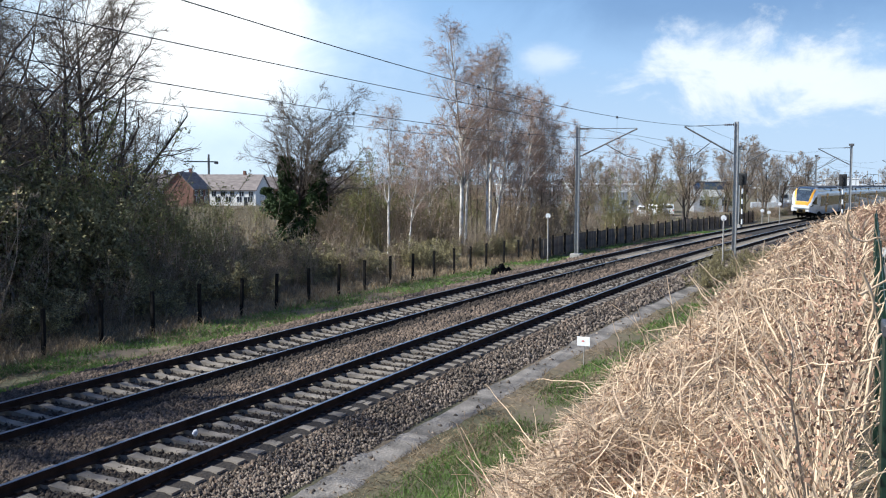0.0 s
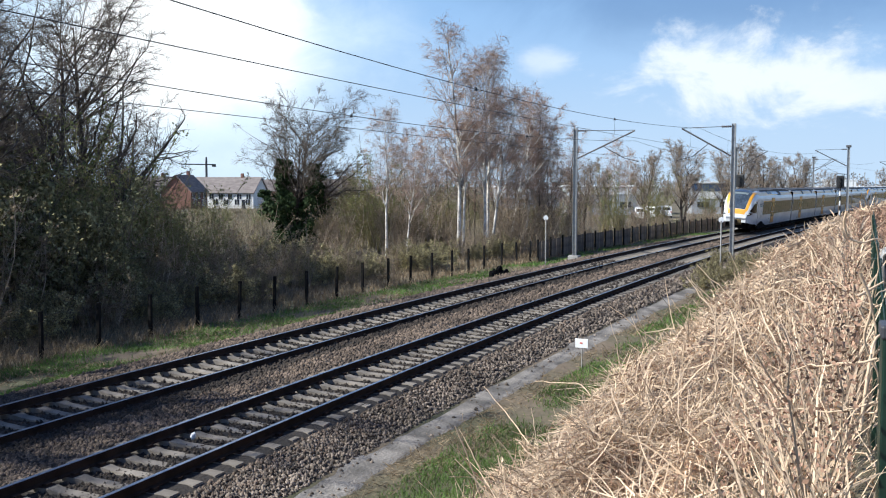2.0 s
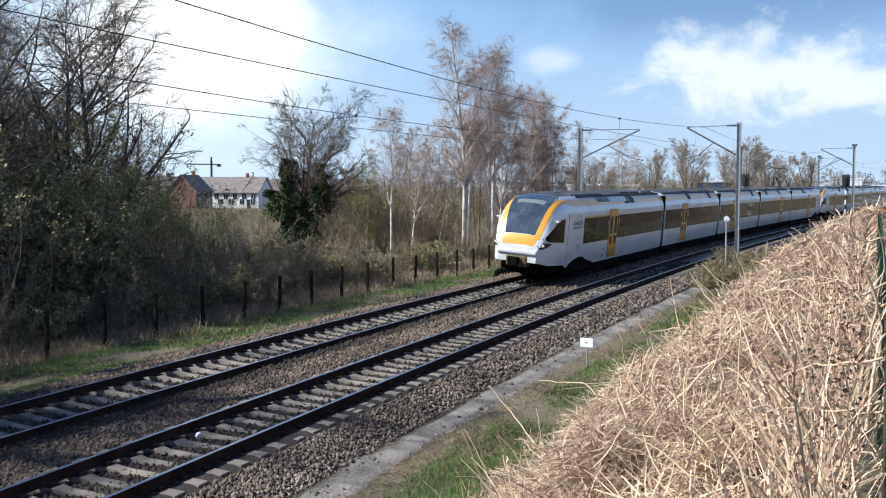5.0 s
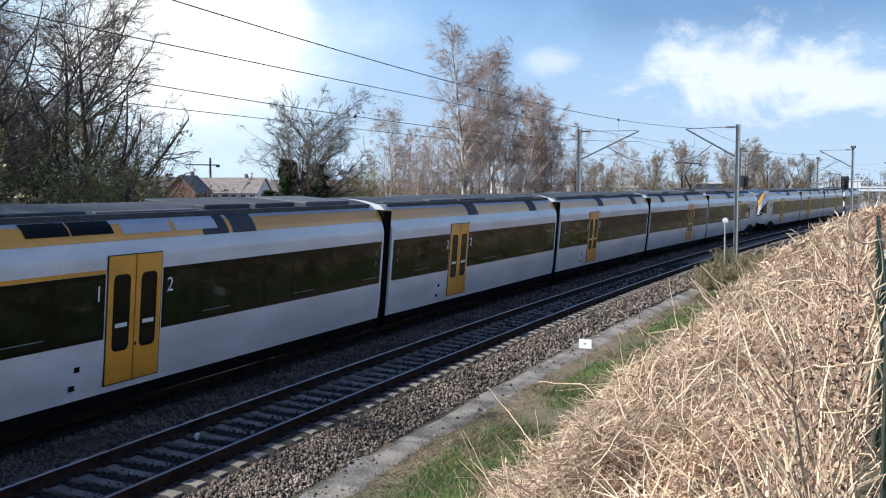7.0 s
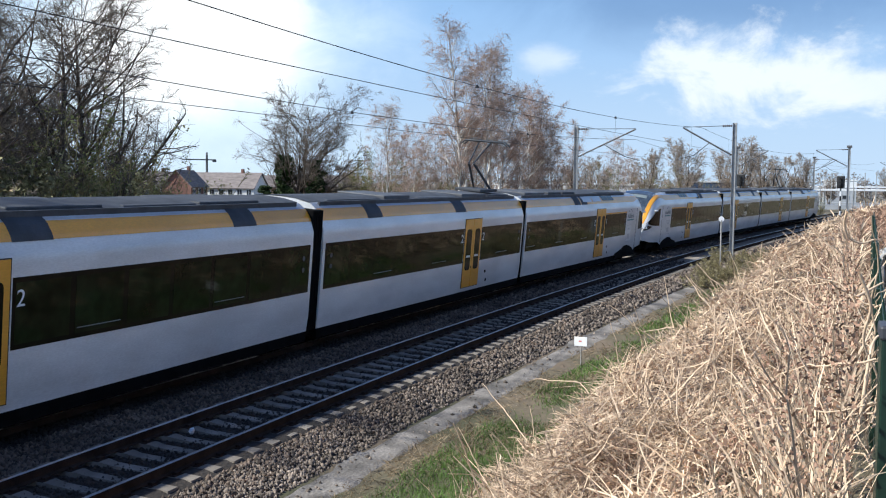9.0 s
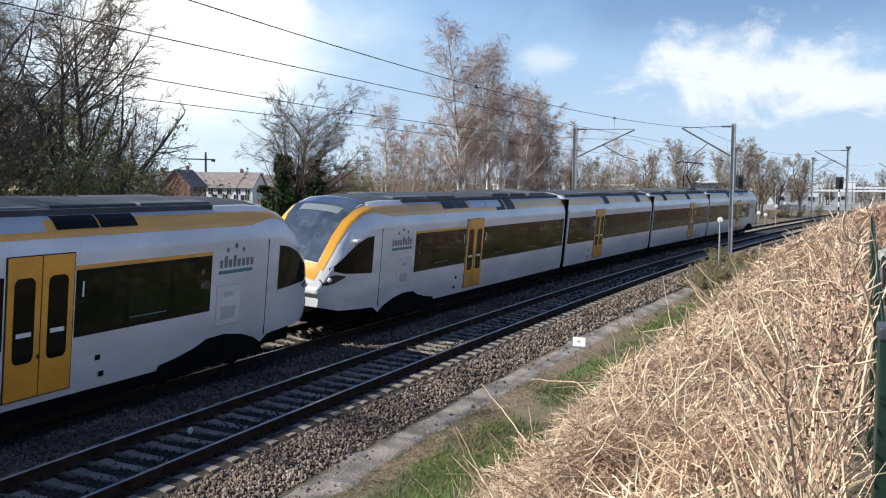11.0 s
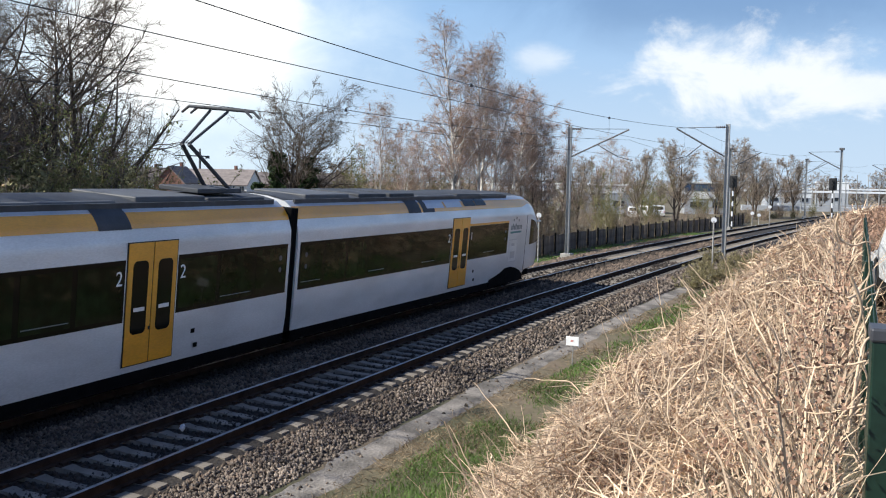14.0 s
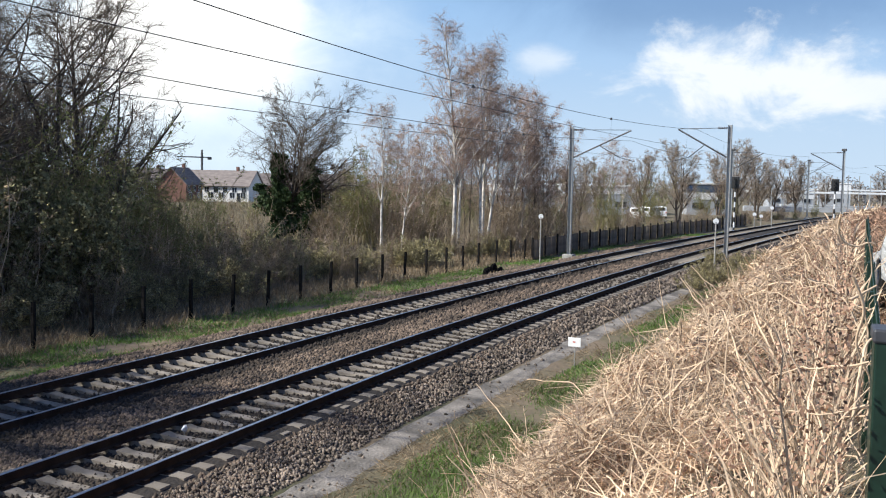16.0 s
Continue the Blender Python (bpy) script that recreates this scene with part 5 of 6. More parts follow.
    s = 3.2 * (30 / 3.2) ** rng.uniform(0, 1, n)
    yy = -.05 - .040 * s + np.abs(rng.normal(0, .22, n)) + .04
    z = np.array([ground_z(a, off_of(a, b)) for a, b in zip(s, yy)]) + rng.uniform(.1, 1.12, n) * np.clip(1.05 - (yy + .05 + .04 * s) * .8, .3, 1)
    V, Q = leaf_cards(rng, np.stack([s, yy, z], 1), .012)
    tagged(new("dead_vine_leaves", fast_mesh("dead_vine_leaves", V, Q, M_STRAW_BROWN)), "curled brown dead vine leaves on the fence", "dead leaves", kind="stuff")
    # green grass beside the path and on the far verge
    for name, n, s0, s1, o0, o1, pw in (("grass_verge_near", 36000, 11, 75, FOOT - 1.0, -7.6, 1.5), ("grass_verge_far", 42000, 17, 110, 3.45, 7.6, 1.4)):
        x, y, off = scatter(rng, n, s0, s1, o0, o1, pw)
        keep = np.array([noise.noise(Vector((a * .35, b * .5, 5))) for a, b in zip(x, off)]) + rng.normal(0, .18, n) > -.12
        x, y, off = x[keep], y[keep], off[keep]
        k = len(x)
        z = ground_many(x, off)
        V, Q = blades(rng, np.stack([x, y, z], 1), rng.uniform(.05, .17, k), .004 * np.maximum(1, np.hypot(x, y) / 12), rng.uniform(0, 6.28, k), rng.uniform(.1, .9, k), 3, .35)
        tagged(new(name, fast_mesh(name, V, Q, M_GRASS)), "patchy short green grass on the verge", "grass", kind="stuff")
    x, y, off = scatter(rng, 14000, 18, 110, 7.0, 11.5, 1.3)
    z = ground_many(x, off)
    k = len(x)
    V, Q = blades(rng, np.stack([x, y, z], 1), rng.uniform(.12, .5, k), .0045 * np.maximum(1, np.hypot(x, y) / 14), rng.uniform(0, 6.28, k), rng.uniform(.1, .6, k), 4, .2)
    tagged(new("rough_grass", fast_mesh("rough_grass", V, Q, M_LITTER)), "rough brown withered grass along the fence", "dry grass", kind="stuff")
    for name, n, s0, s1, o0, o1, mt in (("verge_litter", 20000, 10, 70, FOOT - 1.2, -6.95, M_LITTER), ("verge_straw", 5000, 10, 60, FOOT - 1.2, -7.3, M_PALEGRASS), ("far_verge_litter", 14000, 16, 100, 3.4, 7.4, M_LITTER)):
        x, y, off = scatter(rng, n, s0, s1, o0, o1, 1.5)
        keep = np.array([noise.noise(Vector((a * .3, b * .6, 15))) for a, b in zip(x, off)]) + rng.normal(0, .2, n) > 0
        x, y, off = x[keep], y[keep], off[keep]
        k = len(x)
        V, Q = blades(rng, np.stack([x, y, ground_many(x, off)], 1), rng.uniform(.06, .25, k), .004 * np.maximum(1, np.hypot(x, y) / 12), rng.uniform(0, 6.28, k), rng.uniform(.5, 4, k), 3, .2)
        tagged(new(name, fast_mesh(name, V, Q, mt)), "withered brown grass litter on the verge", "dry grass", kind="stuff")
    # pale reeds in the field beyond
    n = 17000
    b, dist = rng.uniform(52, 76, n), rng.uniform(84, 190, n)
    x, y = dist * np.sin(np.radians(b)), dist * np.cos(np.radians(b))
    z = np.array([ground_z(a, 40) for a in x])
    V, Q = blades(rng, np.stack([x, y, z], 1), rng.uniform(.8, 1.9, n), np.full(n, .03), rng.uniform(0, 6.28, n), rng.uniform(0, .4, n), 3, .1)
    tagged(new("reeds", fast_mesh("reeds", V, Q, M_PALEGRASS)), "pale dry reeds in the field", "reeds", kind="stuff")


def build_stones(name, mat, label, beds):
    rng = np.random.default_rng(8)
    V, Q, b = [], [], 0
    O = np.array([(1, 0, 0), (0, 1, 0), (-1, 0, 0), (0, -1, 0), (0, 0, 1), (0, 0, -1)], float)
    T = np.array([(0, 1, 4), (1, 2, 4), (2, 3, 4), (3, 0, 4), (1, 0, 5), (2, 1, 5), (3, 2, 5), (0, 3, 5)])
    for n, s0, s1, o0, o1, pw in beds:
        x, y, off = scatter(rng, n, s0, s1, o0, o1, pw)
        z = ground_many(x, off) + rng.uniform(-.005, .03, n)
        r = rng.uniform(.02, .062, n) * np.maximum(1, np.hypot(x, y) / 22)
        sc = rng.uniform(.6, 1.2, (n, 1, 3)) * r[:, None, None]
        P = O[None] * sc * rng.uniform(.75, 1.25, (n, 6, 1))
        a = rng.uniform(0, 6.28, n)
        c, s = np.cos(a)[:, None], np.sin(a)[:, None]
        P = np.stack([P[..., 0] * c - P[..., 1] * s, P[..., 0] * s + P[..., 1] * c, P[..., 2] + P[..., 0] * .4], -1) + np.stack([x, y, z], 1)[:, None]
        V.append(P.reshape(-1, 3))
        Q.append((T[None] + (np.arange(n) * 6)[:, None, None]).reshape(-1, 3) + b)
        b += n * 6
    tagged(new(name, fast_mesh(name, np.concatenate(V), np.concatenate(Q), mat)), label, "ballast", kind="stuff")


build_trees()
build_grass()
build_stones("ballast_stones", M_STONE, "loose brown and grey ballast stones", ((6000, 9, 80, -5.95, -5.42, 1.6), (16000, 9, 90, -2.72, -1.40, 1.5), (16000, 14, 90, 1.1, 3.5, 1.3)))
build_stones("shoulder_stones", M_STONE_PALE, "pale loose stones on the ballast shoulder", ((15000, 9, 80, -6.32, -5.48, 1.6), (160, 9, 40, -6.9, -6.4, 1.5)))
build_stones("crib_stones", M_STONE_DARK, "oil-stained ballast stones between the rails, darkened further for the train's shadow", ((6500, 9, 60, -4.75, -3.4, 1.6), (3500, 14, 60, -.7, .7, 1.5), (5000, 12, 70, -1.45, -.82, 1.5)))


# ---- fences ----
M_FENCEPOST = material("fence_post_dark", (0.015, 0.014, 0.014), 0.9, spec=0.05, var=0.3, scale=4, fine=40, bump=0.1)
M_FENCEWOOD = material("fence_wood", (0.17, 0.13, 0.10), 0.85, var=0.35, scale=2, fine=30, bump=0.2, ob_random=.35)
M_GREEN = material("green_coating", (0.007, 0.026, 0.016), 0.45, var=0.2, scale=6, fine=40, bump=0.03)
M_CAP = material("post_cap", (0.05, 0.052, 0.06), 0.5, var=0.15, scale=6, fine=40, bump=0.02)
M_WALLWHITE = material("render_white", (0.75, 0.74, 0.72), 0.85, var=0.12, scale=0.5, fine=12, bump=0.05)
M_BRICK = material("brick_brown", (0.20, 0.10, 0.075), 0.9, var=0.25, scale=0.8, fine=14, bump=0.1)
M_ROOF = material("roof_tile", (0.20, 0.17, 0.16), 0.85, var=0.2, scale=0.8, fine=12, bump=0.2, stretch=(1, 1, 4))
M_HALLGREY = material("hall_grey", (0.40, 0.42, 0.45), 0.7, var=0.12, scale=0.4, fine=8, bump=0.05)
M_HALLBLUE = material("hall_blue", (0.05, 0.09, 0.17), 0.6, var=0.12, scale=0.4, fine=8, bump=0.05)
M_WINDOW = material("far_window", (0.03, 0.035, 0.045), 0.12, var=0.2, scale=1, fine=8, bump=0.0)
M_CARWHITE = material("car_white", (0.80, 0.81, 0.82), 0.25, var=0.05, scale=1, fine=20, bump=0.0)
M_TYRE = material("tyre", (0.02, 0.02, 0.02), 0.85, var=0.2, scale=8, fine=40, bump=0.1)
M_HUB = material("hub_silver", (0.5, 0.5, 0.52), 0.35, metal=0.8, var=0.1, scale=8, fine=40, bump=0.0)
# brown greyed so the colour carries the haze of distance
M_FARWOOD = material("far_wood", (0.20, 0.185, 0.18), 0.95, var=0.3, scale=0.05, fine=1, bump=0.0, island=.35)


def far_fence():
    """Dark posts with wire strands along the far verge, then boarded bays."""
    f = thing("post_fence", pose(0, 0, 0), "dark post-and-wire fence along the far verge", "fence")
    posts = []
    s = 13.0
    while s < 66:
        x, y, a = on_line(s, 7.7 + .25 * noise.noise(Vector((s * .2, 0, 0))))
        z = ground_z(x, 7.7)
        part("post", box(-.055, .055, -.055, .055, -.3, 1.48, .008), M_FENCEPOST, f, m=pose(x, y, z, random.uniform(-1.5, 1.5), random.uniform(-1.5, 1.5), math.degrees(a)))
        posts.append(Vector((x, y, z)))
        s += 2.5
    for h in (.35, .75, 1.15, 1.36):
        pts = [tuple(p + Vector((0, -.05, h))) for p in posts]
        part("wire", fast_mesh("wire", *tubes([(pts, [.004] * len(pts))], 4), M_WIRE), None, f)
    # boarded part
    w = thing("board_fence", pose(0, 0, 0), "dark brown boarded fence beyond the far track", "fence")
    me = bpy.data.meshes.new("board")
    bm = box(-.12, .12, -.012, .012, 0, 1.35)
    bm.to_mesh(me)
    bm.free()
    me.materials.append(M_FENCEWOOD)
    s, i = 66.0, 0
    while s < 140:
        x, y, a = on_line(s, 7.4)
        z = ground_z(x, 7.4)
        if i % 10 == 0:
            part("post", box(-.06, .06, -.06, .06, -.3, 1.55, .01), M_FENCEPOST, w, m=pose(x, y - .08, z, 0, 0, math.degrees(a)))
        elif i < 300:
            part("board", me, None, w, m=pose(x, y, z + random.uniform(-.02, .04), random.uniform(-1, 1), random.uniform(-1.2, 1.2), math.degrees(a)))
        s += .25
        i += 1


def near_fence():
    """Green mesh fence on the crest: it starts beside the viewpoint and runs off along the bank."""
    f = thing("mesh_fence", pose(0, 0, 0), "dark green welded-mesh fence overgrown with dead vine", "fence")
    line = lambda x: -.07 - .048 * x
    for x, w, top in ((3.45, .14, 3.97), (6.2, .06, 3.86), (8.7, .06, 3.86), (11.2, .06, 3.86), (13.7, .06, 3.86), (16.2, .06, 3.86), (18.7, .06, 3.86), (21.2, .06, 3.86)):
        y = line(x) - (.045 if w > .1 else 0)
        p = part("post", box(x - w / 2, x + w / 2, y - w / 2, y + w / 2, 2.3, top - .04, .006), M_GREEN, f, "dark green square post")
        if w > .1:
            part("cap", box(x - w / 2 - .006, x + w / 2 + .006, y - w / 2 - .006, y + w / 2 + .006, top - .045, top, .008), M_CAP, p, "dark plastic post cap")
    xs = [3.5, 6.2, 8.7, 11.2, 13.7, 16.2, 18.7, 21.2]
    for a, b in zip(xs, xs[1:]):
        paths = []
        n = int((b - a) / .05)
        for i in range(1, n):
            x = a + (b - a) * i / n
            paths.append(([(x, line(x), 2.75), (x, line(x), 3.9)], [.003, .003]))
        for j in range(7):
            z = 2.8 + j * .18
            for d in (-.004, .004):
                paths.append(([(a, line(a) + d, z), (b, line(b) + d, z)], [.004, .004]))
        part("mesh_panel", fast_mesh("mesh_panel", *tubes(paths, 4), M_GREEN), None, f, "green welded wire panel")
    # pale vine tendrils over the mesh
    rng = np.random.default_rng(17)
    for i in range(48):
        x = 3.9 + 9 * rng.uniform(0, 1) ** 2
        base = np.array([[x, line(x) + .03, rng.uniform(2.9, 3.8)]])
        d = np.array([[rng.normal(0, .6), rng.uniform(-.4, .5), rng.uniform(-.2, 1)]])
        P, R = shoots(rng, base, d, np.array([rng.uniform(.5, 1.1)]), np.array([rng.uniform(.0025, .007)]), 14, .30, .0)
        t = new("dry_vine", fast_mesh("dry_vine", *batch_tubes(P, R, 5), M_STRAW, True))
        tagged(t, "pale dry vine tendril twisted through the fence", "vine", "vines on the fence")


def vine(points, r):
    """A pale tendril that curls smoothly through the given places."""
    p = np.array(points, float)
    u = np.linspace(0, len(p) - 1, 8 * len(p))
    i = np.clip(u.astype(int), 0, len(p) - 2)
    w = (u - i)[:, None]
    q = np.vstack([2 * p[0] - p[1], p, 2 * p[-1] - p[-2]])
    a, b, c, d = q[i], q[i + 1], q[i + 2], q[i + 3]
    P = .5 * (2 * b + (c - a) * w + (2 * a - 5 * b + 4 * c - d) * w ** 2 + (3 * b - a - 3 * c + d) * w ** 3)
    t = new("dry_vine", fast_mesh("dry_vine", *tubes([(P, np.linspace(r, r * .55, len(P)))], 6), M_STRAW, True))
    tagged(t, "pale dry vine tendril twisted through the fence", "vine", "vines on the fence")


def stalk(points, r):
    pts = np.array(points, float)
    u = np.linspace(0, 1, len(pts))
    v = np.linspace(0, 1, 12)
    P = np.stack([np.interp(v, u, pts[:, k]) for k in range(3)], 1)
    P[1:-1] += np.random.default_rng(int(r * 1e5) + len(pts)).normal(0, .006, (10, 3))
    t = new("dead_stalk", fast_mesh("dead_stalk", *tubes([(P, np.linspace(r, r * .5, 12))], 6), M_STRAW, True))
    tagged(t, "long pale dead stalk standing out of the dry grass", "dry stalk", "long dead stalks")


def single_stalks():
    vine([(6.0, -0.17, 4.26), (6.05, -0.16, 4.19), (6.1, -0.19, 4.11), (6.15, -0.26, 4.08), (6.2, -0.33, 4.1), (6.25, -0.37, 4.08)], .0075)
    vine([(4.3, -0.1, 3.51), (4.35, -0.14, 3.49), (4.4, -0.21, 3.5), (4.45, -0.3, 3.52)], .0075)
    vine([(4.6, -0.18, 3.93), (4.65, -0.22, 3.95), (4.7, -0.29, 3.99)], .0075)
    vine([(4.2, -0.19, 3.44), (4.25, -0.22, 3.71), (4.3, -0.24, 3.79), (4.35, -0.28, 3.82)], .0075)
    vine([(4.4, -0.18, 4.05), (4.45, -0.23, 3.91), (4.5, -0.21, 3.76), (4.55, -0.27, 3.61)], .0075)
    stalk([(5.74, .04, 2.6), (6.81, .23, 2.82), (7.77, .43, 3.05), (8.51, .63, 3.37)], .0105)
    stalk([(5.71, .51, 2.55), (6.73, .58, 3.01), (6.86, .59, 3.16)], .0075)
    stalk([(10.54, 2.15, 2.05), (11.48, 2.55, 2.06), (11.84, 3.2, 1.97)], .008)
    stalk([(11.21, 3.09, 1.35), (11.66, 3.5, 1.57), (12.11, 3.95, 1.8)], .008)
    rng = random.Random(23)
    for i in range(90):
        x = 4.2 * (15 / 4.2) ** rng.random()
        y = rng.uniform(-.1, .8) if i < 60 else rng.uniform(.2, 3.2)
        z = ground_z(x, off_of(x, y))
        L = rng.uniform(.45, 1.1)
        dx, dy = rng.gauss(0, .3), rng.gauss(.1, .3)
        stalk([(x, y, z), (x + dx * .4 * L, y + dy * .4 * L, z + .5 * L), (x + dx * L, y + dy * L, z + .85 * L)], rng.uniform(.0035, .008))


# ---- buildings and other things in the distance ----
def windows_row(wall, x0, x1, n, z, w, h, y):
    for i in range(n):
        x = x0 + (x1 - x0) * (i + .5) / n
        win = part("window", box(x - w / 2, x + w / 2, y - .06, y + .05, z, z + h), M_SIGNWHITE, wall, "white window frame")
        for k in (-1, 1):
            part("pane", box(x + k * w * .24 - w * .2, x + k * w * .24 + w * .2, y - .08, y - .055, z + .08, z + h - .08), M_WINDOW, win)


def house(bearing, dist, w, d, eave, ridge, turn, wall_mat, label, group="houses behind the field"):
    x, y = dist * math.sin(radians(bearing)), dist * math.cos(radians(bearing))
    h = thing("house", pose(x, y, -1.3, 0, 0, turn - bearing), label, "house", group)
    E_, R_ = eave + 1.3, ridge + 1.3
    bm = bmesh.new()
    prof = [(-d / 2, 0), (d / 2, 0), (d / 2, E_), (0, R_ - .1), (-d / 2, E_)]
    a = [bm.verts.new((-w / 2, p, q)) for p, q in prof]
    b = [bm.verts.new((w / 2, p, q)) for p, q in prof]
    bm.faces.new(a[::-1])
    bm.faces.new(b)
    for i in range(5):
        bm.faces.new((a[i], a[(i + 1) % 5], b[(i + 1) % 5], b[i]))
    bmesh.ops.recalc_face_normals(bm, faces=bm.faces)
    wall = part("wall", bm, wall_mat, h)
    rf = bmesh.new()
    for s in (-1, 1):
        sl = math.atan2(R_ - E_, d / 2)
        L = math.hypot(d / 2, R_ - E_) + .5
        m = pose(0, 0, R_) @ pose(0, 0, 0, -math.degrees(sl) if s > 0 else math.degrees(sl), 0, 0)
        add_box(rf, -w / 2 - .35, w / 2 + .35, 0 if s > 0 else -L, L if s > 0 else 0, -.08, .1, 0, m)
    roof = part("roof", rf, M_ROOF, h, "grey-brown tiled roof")
    part("chimney", box(w * .2, w * .2 + .6, -.3, .3, R_ - .6, R_ + .9, .03), M_BRICK, roof)
    windows_row(wall, -w / 2, w / 2, max(2, int(w / 2.2)), E_ - 1.7, 1.2, 1.25, -d / 2)
    windows_row(wall, -w / 2, w / 2, max(2, int(w / 2.6)), .9, 1.3, 1.4, -d / 2)
    part("door", box(w * .32, w * .32 + .95, -d / 2 - .05, -d / 2 + .05, 0, 2.1), M_WINDOW, wall)


def hall(bearing, dist, w, d, top, turn, wall_mat, bands, label):
    x, y = dist * math.sin(radians(bearing)), dist * math.cos(radians(bearing))
    h = thing("industrial_hall", pose(x, y, -1.4, 0, 0, turn - bearing), label, "industrial building", "halls by the station")
    wall = part("wall", box(-w / 2, w / 2, -d / 2, d / 2, 0, top + 1.4), wall_mat, h)
    part("roof", box(-w / 2 - .2, w / 2 + .2, -d / 2 - .2, d / 2 + .2, top + 1.4, top + 1.75, .05), M_SIGNWHITE, h, "pale flat roof edge")
    for z0, z1, mt in bands:
        part("band", box(-w / 2 - .05, w / 2 + .05, -d / 2 - .08, -d / 2 + .02, z0 + 1.4, z1 + 1.4), mt, wall, "coloured facade band")
    for i in range(int(w / 4)):
        xx = -w / 2 + 2 + i * 4
        part("window", box(xx - 1, xx + 1, -d / 2 - .12, -d / 2 - .02, 1.6, 2.6), M_WINDOW, wall)


def van(x, y, z, turn, label, group, L=4.9, W=1.9, H=2.0, hood=1.0, colour=None):
    c = thing("parked_vehicle", pose(x, y, z, 0, 0, turn), label, "vehicle", group)
    bm = bmesh.new()
    prof = [(-L / 2, .35), (L / 2, .35), (L / 2, H * .5), (L / 2 - hood * .9, H * .56), (L / 2 - hood * 1.6, H * .97), (L / 2 - hood * 2.2, H), (-L / 2 + .5, H), (-L / 2 + .1, H * .6)]
    rings = []
    for yy, s in ((-W / 2, .0), (-W / 2 + .12, 1), (W / 2 - .12, 1), (W / 2, .0)):
        rings.append([bm.verts.new((px_, yy * (1 - (.10 if q > H * .6 else 0)), q + (.0 if s else (-.06 if q > .5 else .06)))) for px_, q in prof])
    k = len(prof)
    for a, b in zip(rings, rings[1:]):
        for j in range(k):
            bm.faces.new((a[j], a[(j + 1) % k], b[(j + 1) % k], b[j]))
    bm.faces.new(rings[0][::-1])
    bm.faces.new(rings[-1])
    bmesh.ops.recalc_face_normals(bm, faces=bm.faces)
    body_ = part("body", bm, colour or M_CARWHITE, c, "", None)
    for s in (-1, 1):
        part("side_window", box(-L / 2 + .6, L / 2 - hood * 1.75, s * W * .45 - .015, s * W * .45 + .015, H * .62, H * .90, .02), M_WINDOW, body_)
        for xx in (-L * .31, L * .31):
            wh = part("wheel", tube((xx, s * (W / 2 - .12), .32), (xx, s * (W / 2 + .02), .32), .32, n=18), M_TYRE, c)
            part("rim", tube((xx, s * (W / 2 + .015), .32), (xx, s * (W / 2 + .03), .32), .2, n=14), M_HUB, wh)
        part("tail_light", box(-L / 2 - .01, -L / 2 + .12, s * W * .42 - .08, s * W * .42 + .08, H * .42, H * .56, .02), M_RED, body_)
    part("rear_window", box(-L / 2 + .12, -L / 2 + .2, -W * .36, W * .36, H * .64, H * .88, .02), M_WINDOW, body_)
    return c


def crane():
    x, y = 620 * math.sin(radians(56.2)), 620 * math.cos(radians(56.2))
    c = thing("tower_crane", pose(x, y, -1.5, 0, 0, -30), "slender tower crane far behind the houses", "crane")
    part("mast", box(-.5, .5, -.5, .5, 0, 20), M_STEEL_DARK, c)
    part("jib", box(-16, 6, -.4, .4, 17.2, 17.9), M_STEEL_DARK, c)
    part("counterweight", box(4, 6, -.7, .7, 16.2, 17.6), M_STEEL_DARK, c)
    part("apex", box(-.4, .4, -.4, .4, 20, 22), M_STEEL_DARK, c)


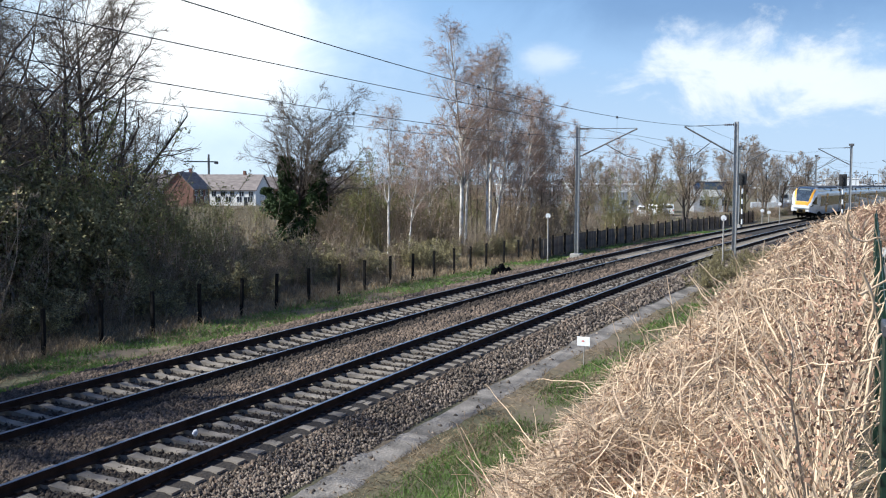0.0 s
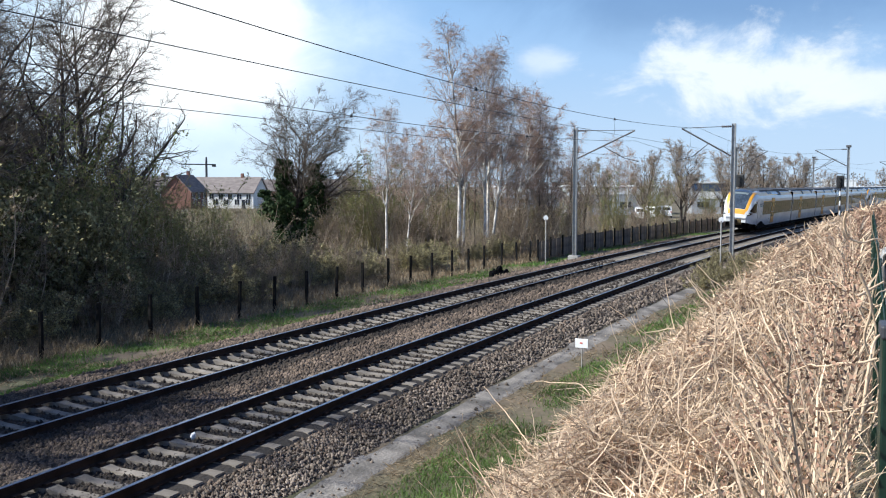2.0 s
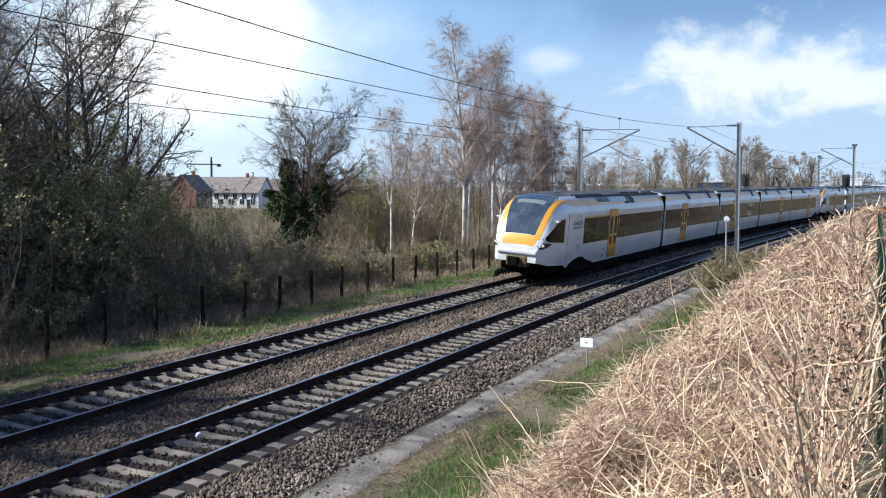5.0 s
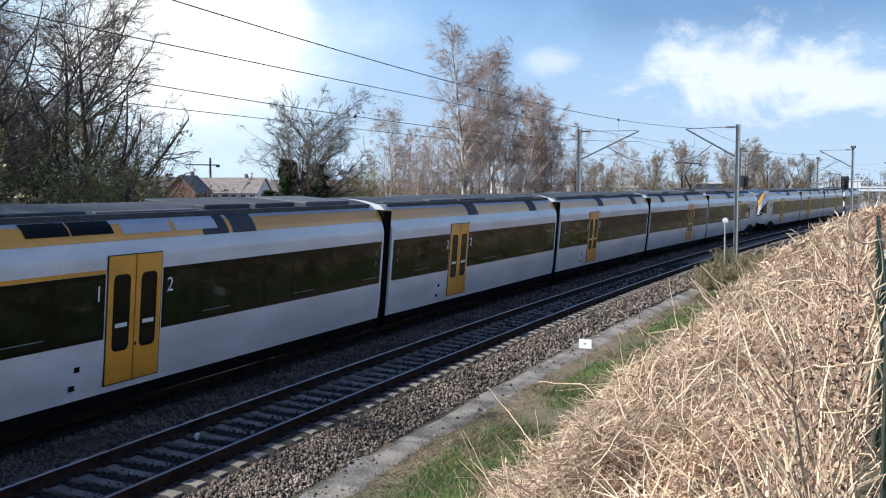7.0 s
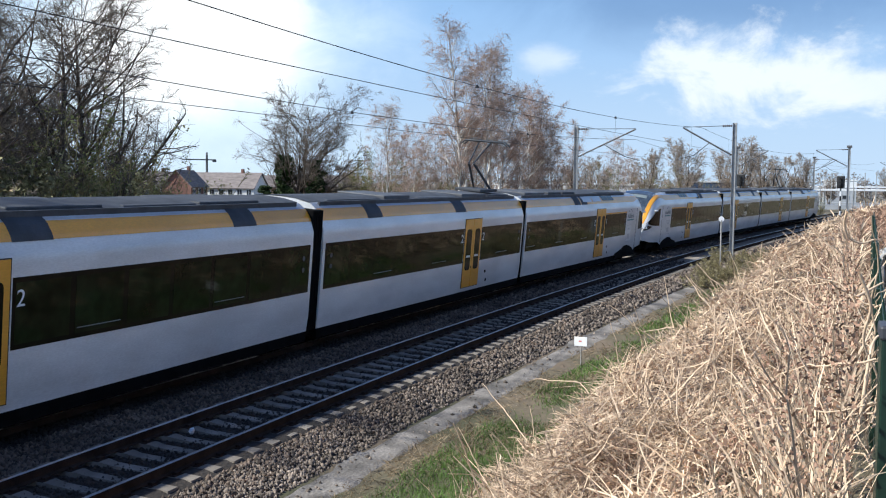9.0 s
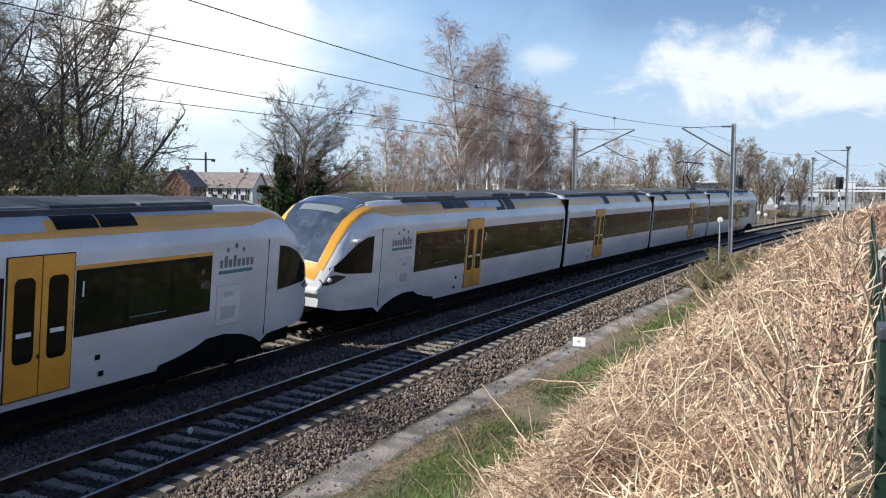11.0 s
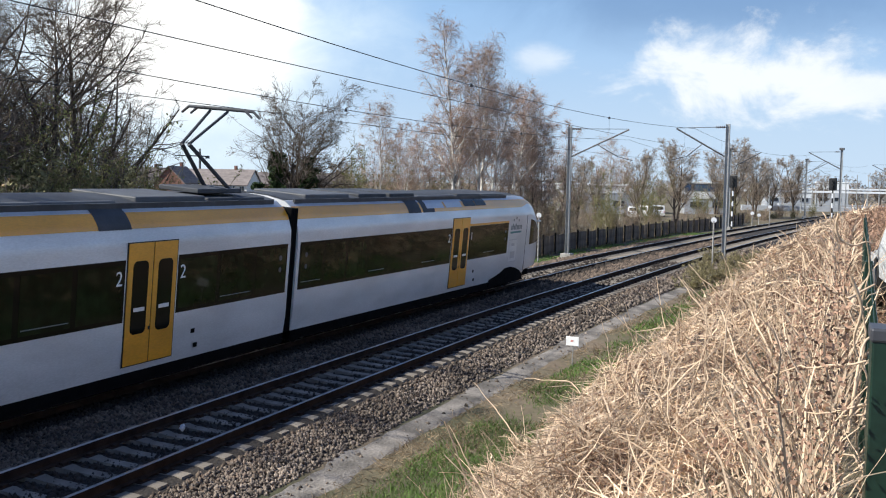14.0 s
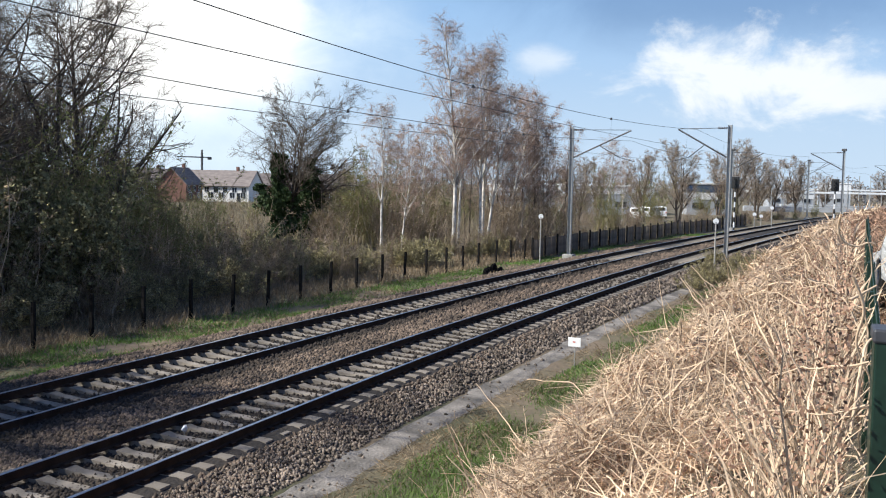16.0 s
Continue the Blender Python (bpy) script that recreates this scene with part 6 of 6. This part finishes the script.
def distance():
    house(57.4, 236, 16, 8, 2.6, 5.9, -26, M_WALLWHITE, "white rendered house row with a wide grey tiled roof")
    house(55.0, 226, 7.5, 7, 2.9, 6.3, 62, M_BRICK, "brown brick house with a steep gable")
    house(53.2, 240, 12, 8, 3.0, 6.0, 4, M_WALLWHITE, "white house with a grey roof behind trees")
    house(60.3, 250, 10, 8, 2.8, 5.4, 8, M_BRICK, "brown brick house row behind shrubs")
    house(63.2, 262, 14, 8, 3.0, 5.6, 15, M_BRICK, "brown brick house row behind shrubs")
    hall(84.7, 195, 9, 10, 4.6, 8, M_HALLGREY, ((1.8, 3.1, M_SIGNWHITE), (3.2, 4.5, M_HALLBLUE)), "white and blue industrial hall behind bare trees")
    hall(79.0, 190, 16, 12, 3.9, 10, M_HALLGREY, ((2.6, 3.7, M_SIGNWHITE),), "pale grey flat-roofed hall behind birches")
    hall(74.3, 230, 14, 12, 3.6, 6, M_HALLGREY, ((2.4, 3.4, M_SIGNWHITE),), "pale flat-roofed hall in the distance")
    hall(88.9, 300, 12, 10, 2.6, 10, M_HALLGREY, ((1.2, 2.4, M_SIGNWHITE),), "long white station building far down the line")
    hall(91.2, 330, 9, 8, 5.6, 5, M_HALLGREY, ((4.0, 5.4, M_SIGNWHITE),), "white station building with a flat roof")
    for b, d_ in ((81.6, 165), (82.1, 170), (80.9, 160)):
        x, y, z = seat(b, d_)
        van(x, y, z, random.uniform(-20, 20), "white van parked beyond the boarded fence", "parked vans")
    van(12.6, -1.80, 2.88, 2, "white car parked behind the green fence", "", 4.4, 1.75, 1.42, .95)
    crane()
    rng = np.random.default_rng(29)
    # station lamp posts and gantry poles
    for i in range(12):
        b, d_ = 87.5 + i * .55, 215 + 12 * (i % 4)
        x, y = d_ * math.sin(radians(b)), d_ * math.cos(radians(b))
        p = thing("lamp_post", pose(x, y, -1.2), "slim grey station lamp post", "lamp post", "station lamp posts")
        part("pole", tube((0, 0, 0), (0, 0, 8.0), .12, .07, 8), M_STEEL, p)
        part("lamp_head", box(-.5, .5, -.12, .12, 7.95, 8.15, .03), M_STEEL, p)
    for j in range(2):
        g = thing("platform_canopy", pose(235 + 30 * j, -16 - 7 * j, -1.2, 0, 0, 97), "long pale station canopy on posts down the line", "canopy", "station canopies")
        part("roof", box(-30, 30, -1.6, 1.6, 4.3 + .6 * j, 4.7 + .6 * j, .05), M_SIGNWHITE, g, "white flat canopy roof")
        part("platform", box(-30, 30, -2.2, 2.2, 0, 1.3, .05), M_HALLGREY, g, "grey platform slab")
        for k in range(13):
            part("post", tube((-29 + k * 4.8, 0, 1.3), (-29 + k * 4.8, 0, 4.4 + .6 * j), .12, n=8), M_STEEL, g)
    # woods on the horizon
    n = 42000
    b = rng.uniform(36, 100, n)
    d_ = rng.uniform(330, 520, n)
    crown = np.array([noise.noise(Vector((v * .55, 3.0, 1.0))) + .5 * noise.noise(Vector((v * 2.1, 7.0, 1.0))) for v in b])
    top = 7.5 + 4.0 * crown
    z = rng.uniform(0, 1, n) ** 1.3 * top - 1.5
    V, Q = leaf_cards(rng, np.stack([d_ * np.sin(np.radians(b)), d_ * np.cos(np.radians(b)), z], 1), .42)
    tagged(new("far_woods", fast_mesh("far_woods", V, Q, M_FARWOOD)), "bare woods along the horizon, coloured grey-brown for haze", "woods", kind="stuff")


def rubble_heap():
    rng = np.random.default_rng(31)
    bm = bmesh.new()
    bmesh.ops.create_icosphere(bm, subdivisions=4, radius=1)
    for v in bm.verts:
        n = noise.noise(v.co * 2.2) * .35 + noise.noise(v.co * 6) * .15
        v.co = Vector((v.co.x * (1.0 + n), v.co.y * (.45 + n * .4), max(-.1, v.co.z * (.42 + n * .8))))
    x, y = 51.6, 16.0
    tagged(part("soil_heap", bm, M_UNDER, None, "", pose(x, y, ground_z(x, off_of(x, y)) - .02, 0, 0, -3)), "dark heap of soil beside the far track", "heap")


def stray_litter():
    bm = bmesh.new()
    bmesh.ops.create_icosphere(bm, subdivisions=2, radius=.07)
    for v in bm.verts:
        v.co = Vector((v.co.x * 1.2, v.co.y * .7, v.co.z)) * (1 + .5 * noise.noise(v.co * 30))
    x, y = 15.03, 10.42
    tagged(part("crumpled_paper", bm, M_SIGNWHITE, None, "", pose(x, y, -.13, 20, 10, 30)), "crumpled white scrap lying between the rails", "litter")


far_fence()
near_fence()
stray_litter()
single_stalks()
distance()
rubble_heap()


# ---- what moves ----
def motions():
    roll = math.degrees(math.atan2(CANT["far"], 1.505))
    for car, s0, length, turned in CARS:
        rows = []
        for i in range(33):
            t = i * 0.5
            s = train_at(t) + s0
            xa, ya, _ = on_line(s - length * .42)
            xb, yb, _ = on_line(s + length * .42)
            a = math.degrees(math.atan2(yb - ya, xb - xa))
            m = pose((xa + xb) / 2, (ya + yb) / 2, 0, 0, 0, a) @ pose(0, 0, 0, roll, 0, 0)
            rows.append((t, m @ pose(0, 0, 0, 0, 0, 180) if turned else m))
        walk(car, rows)


motions()
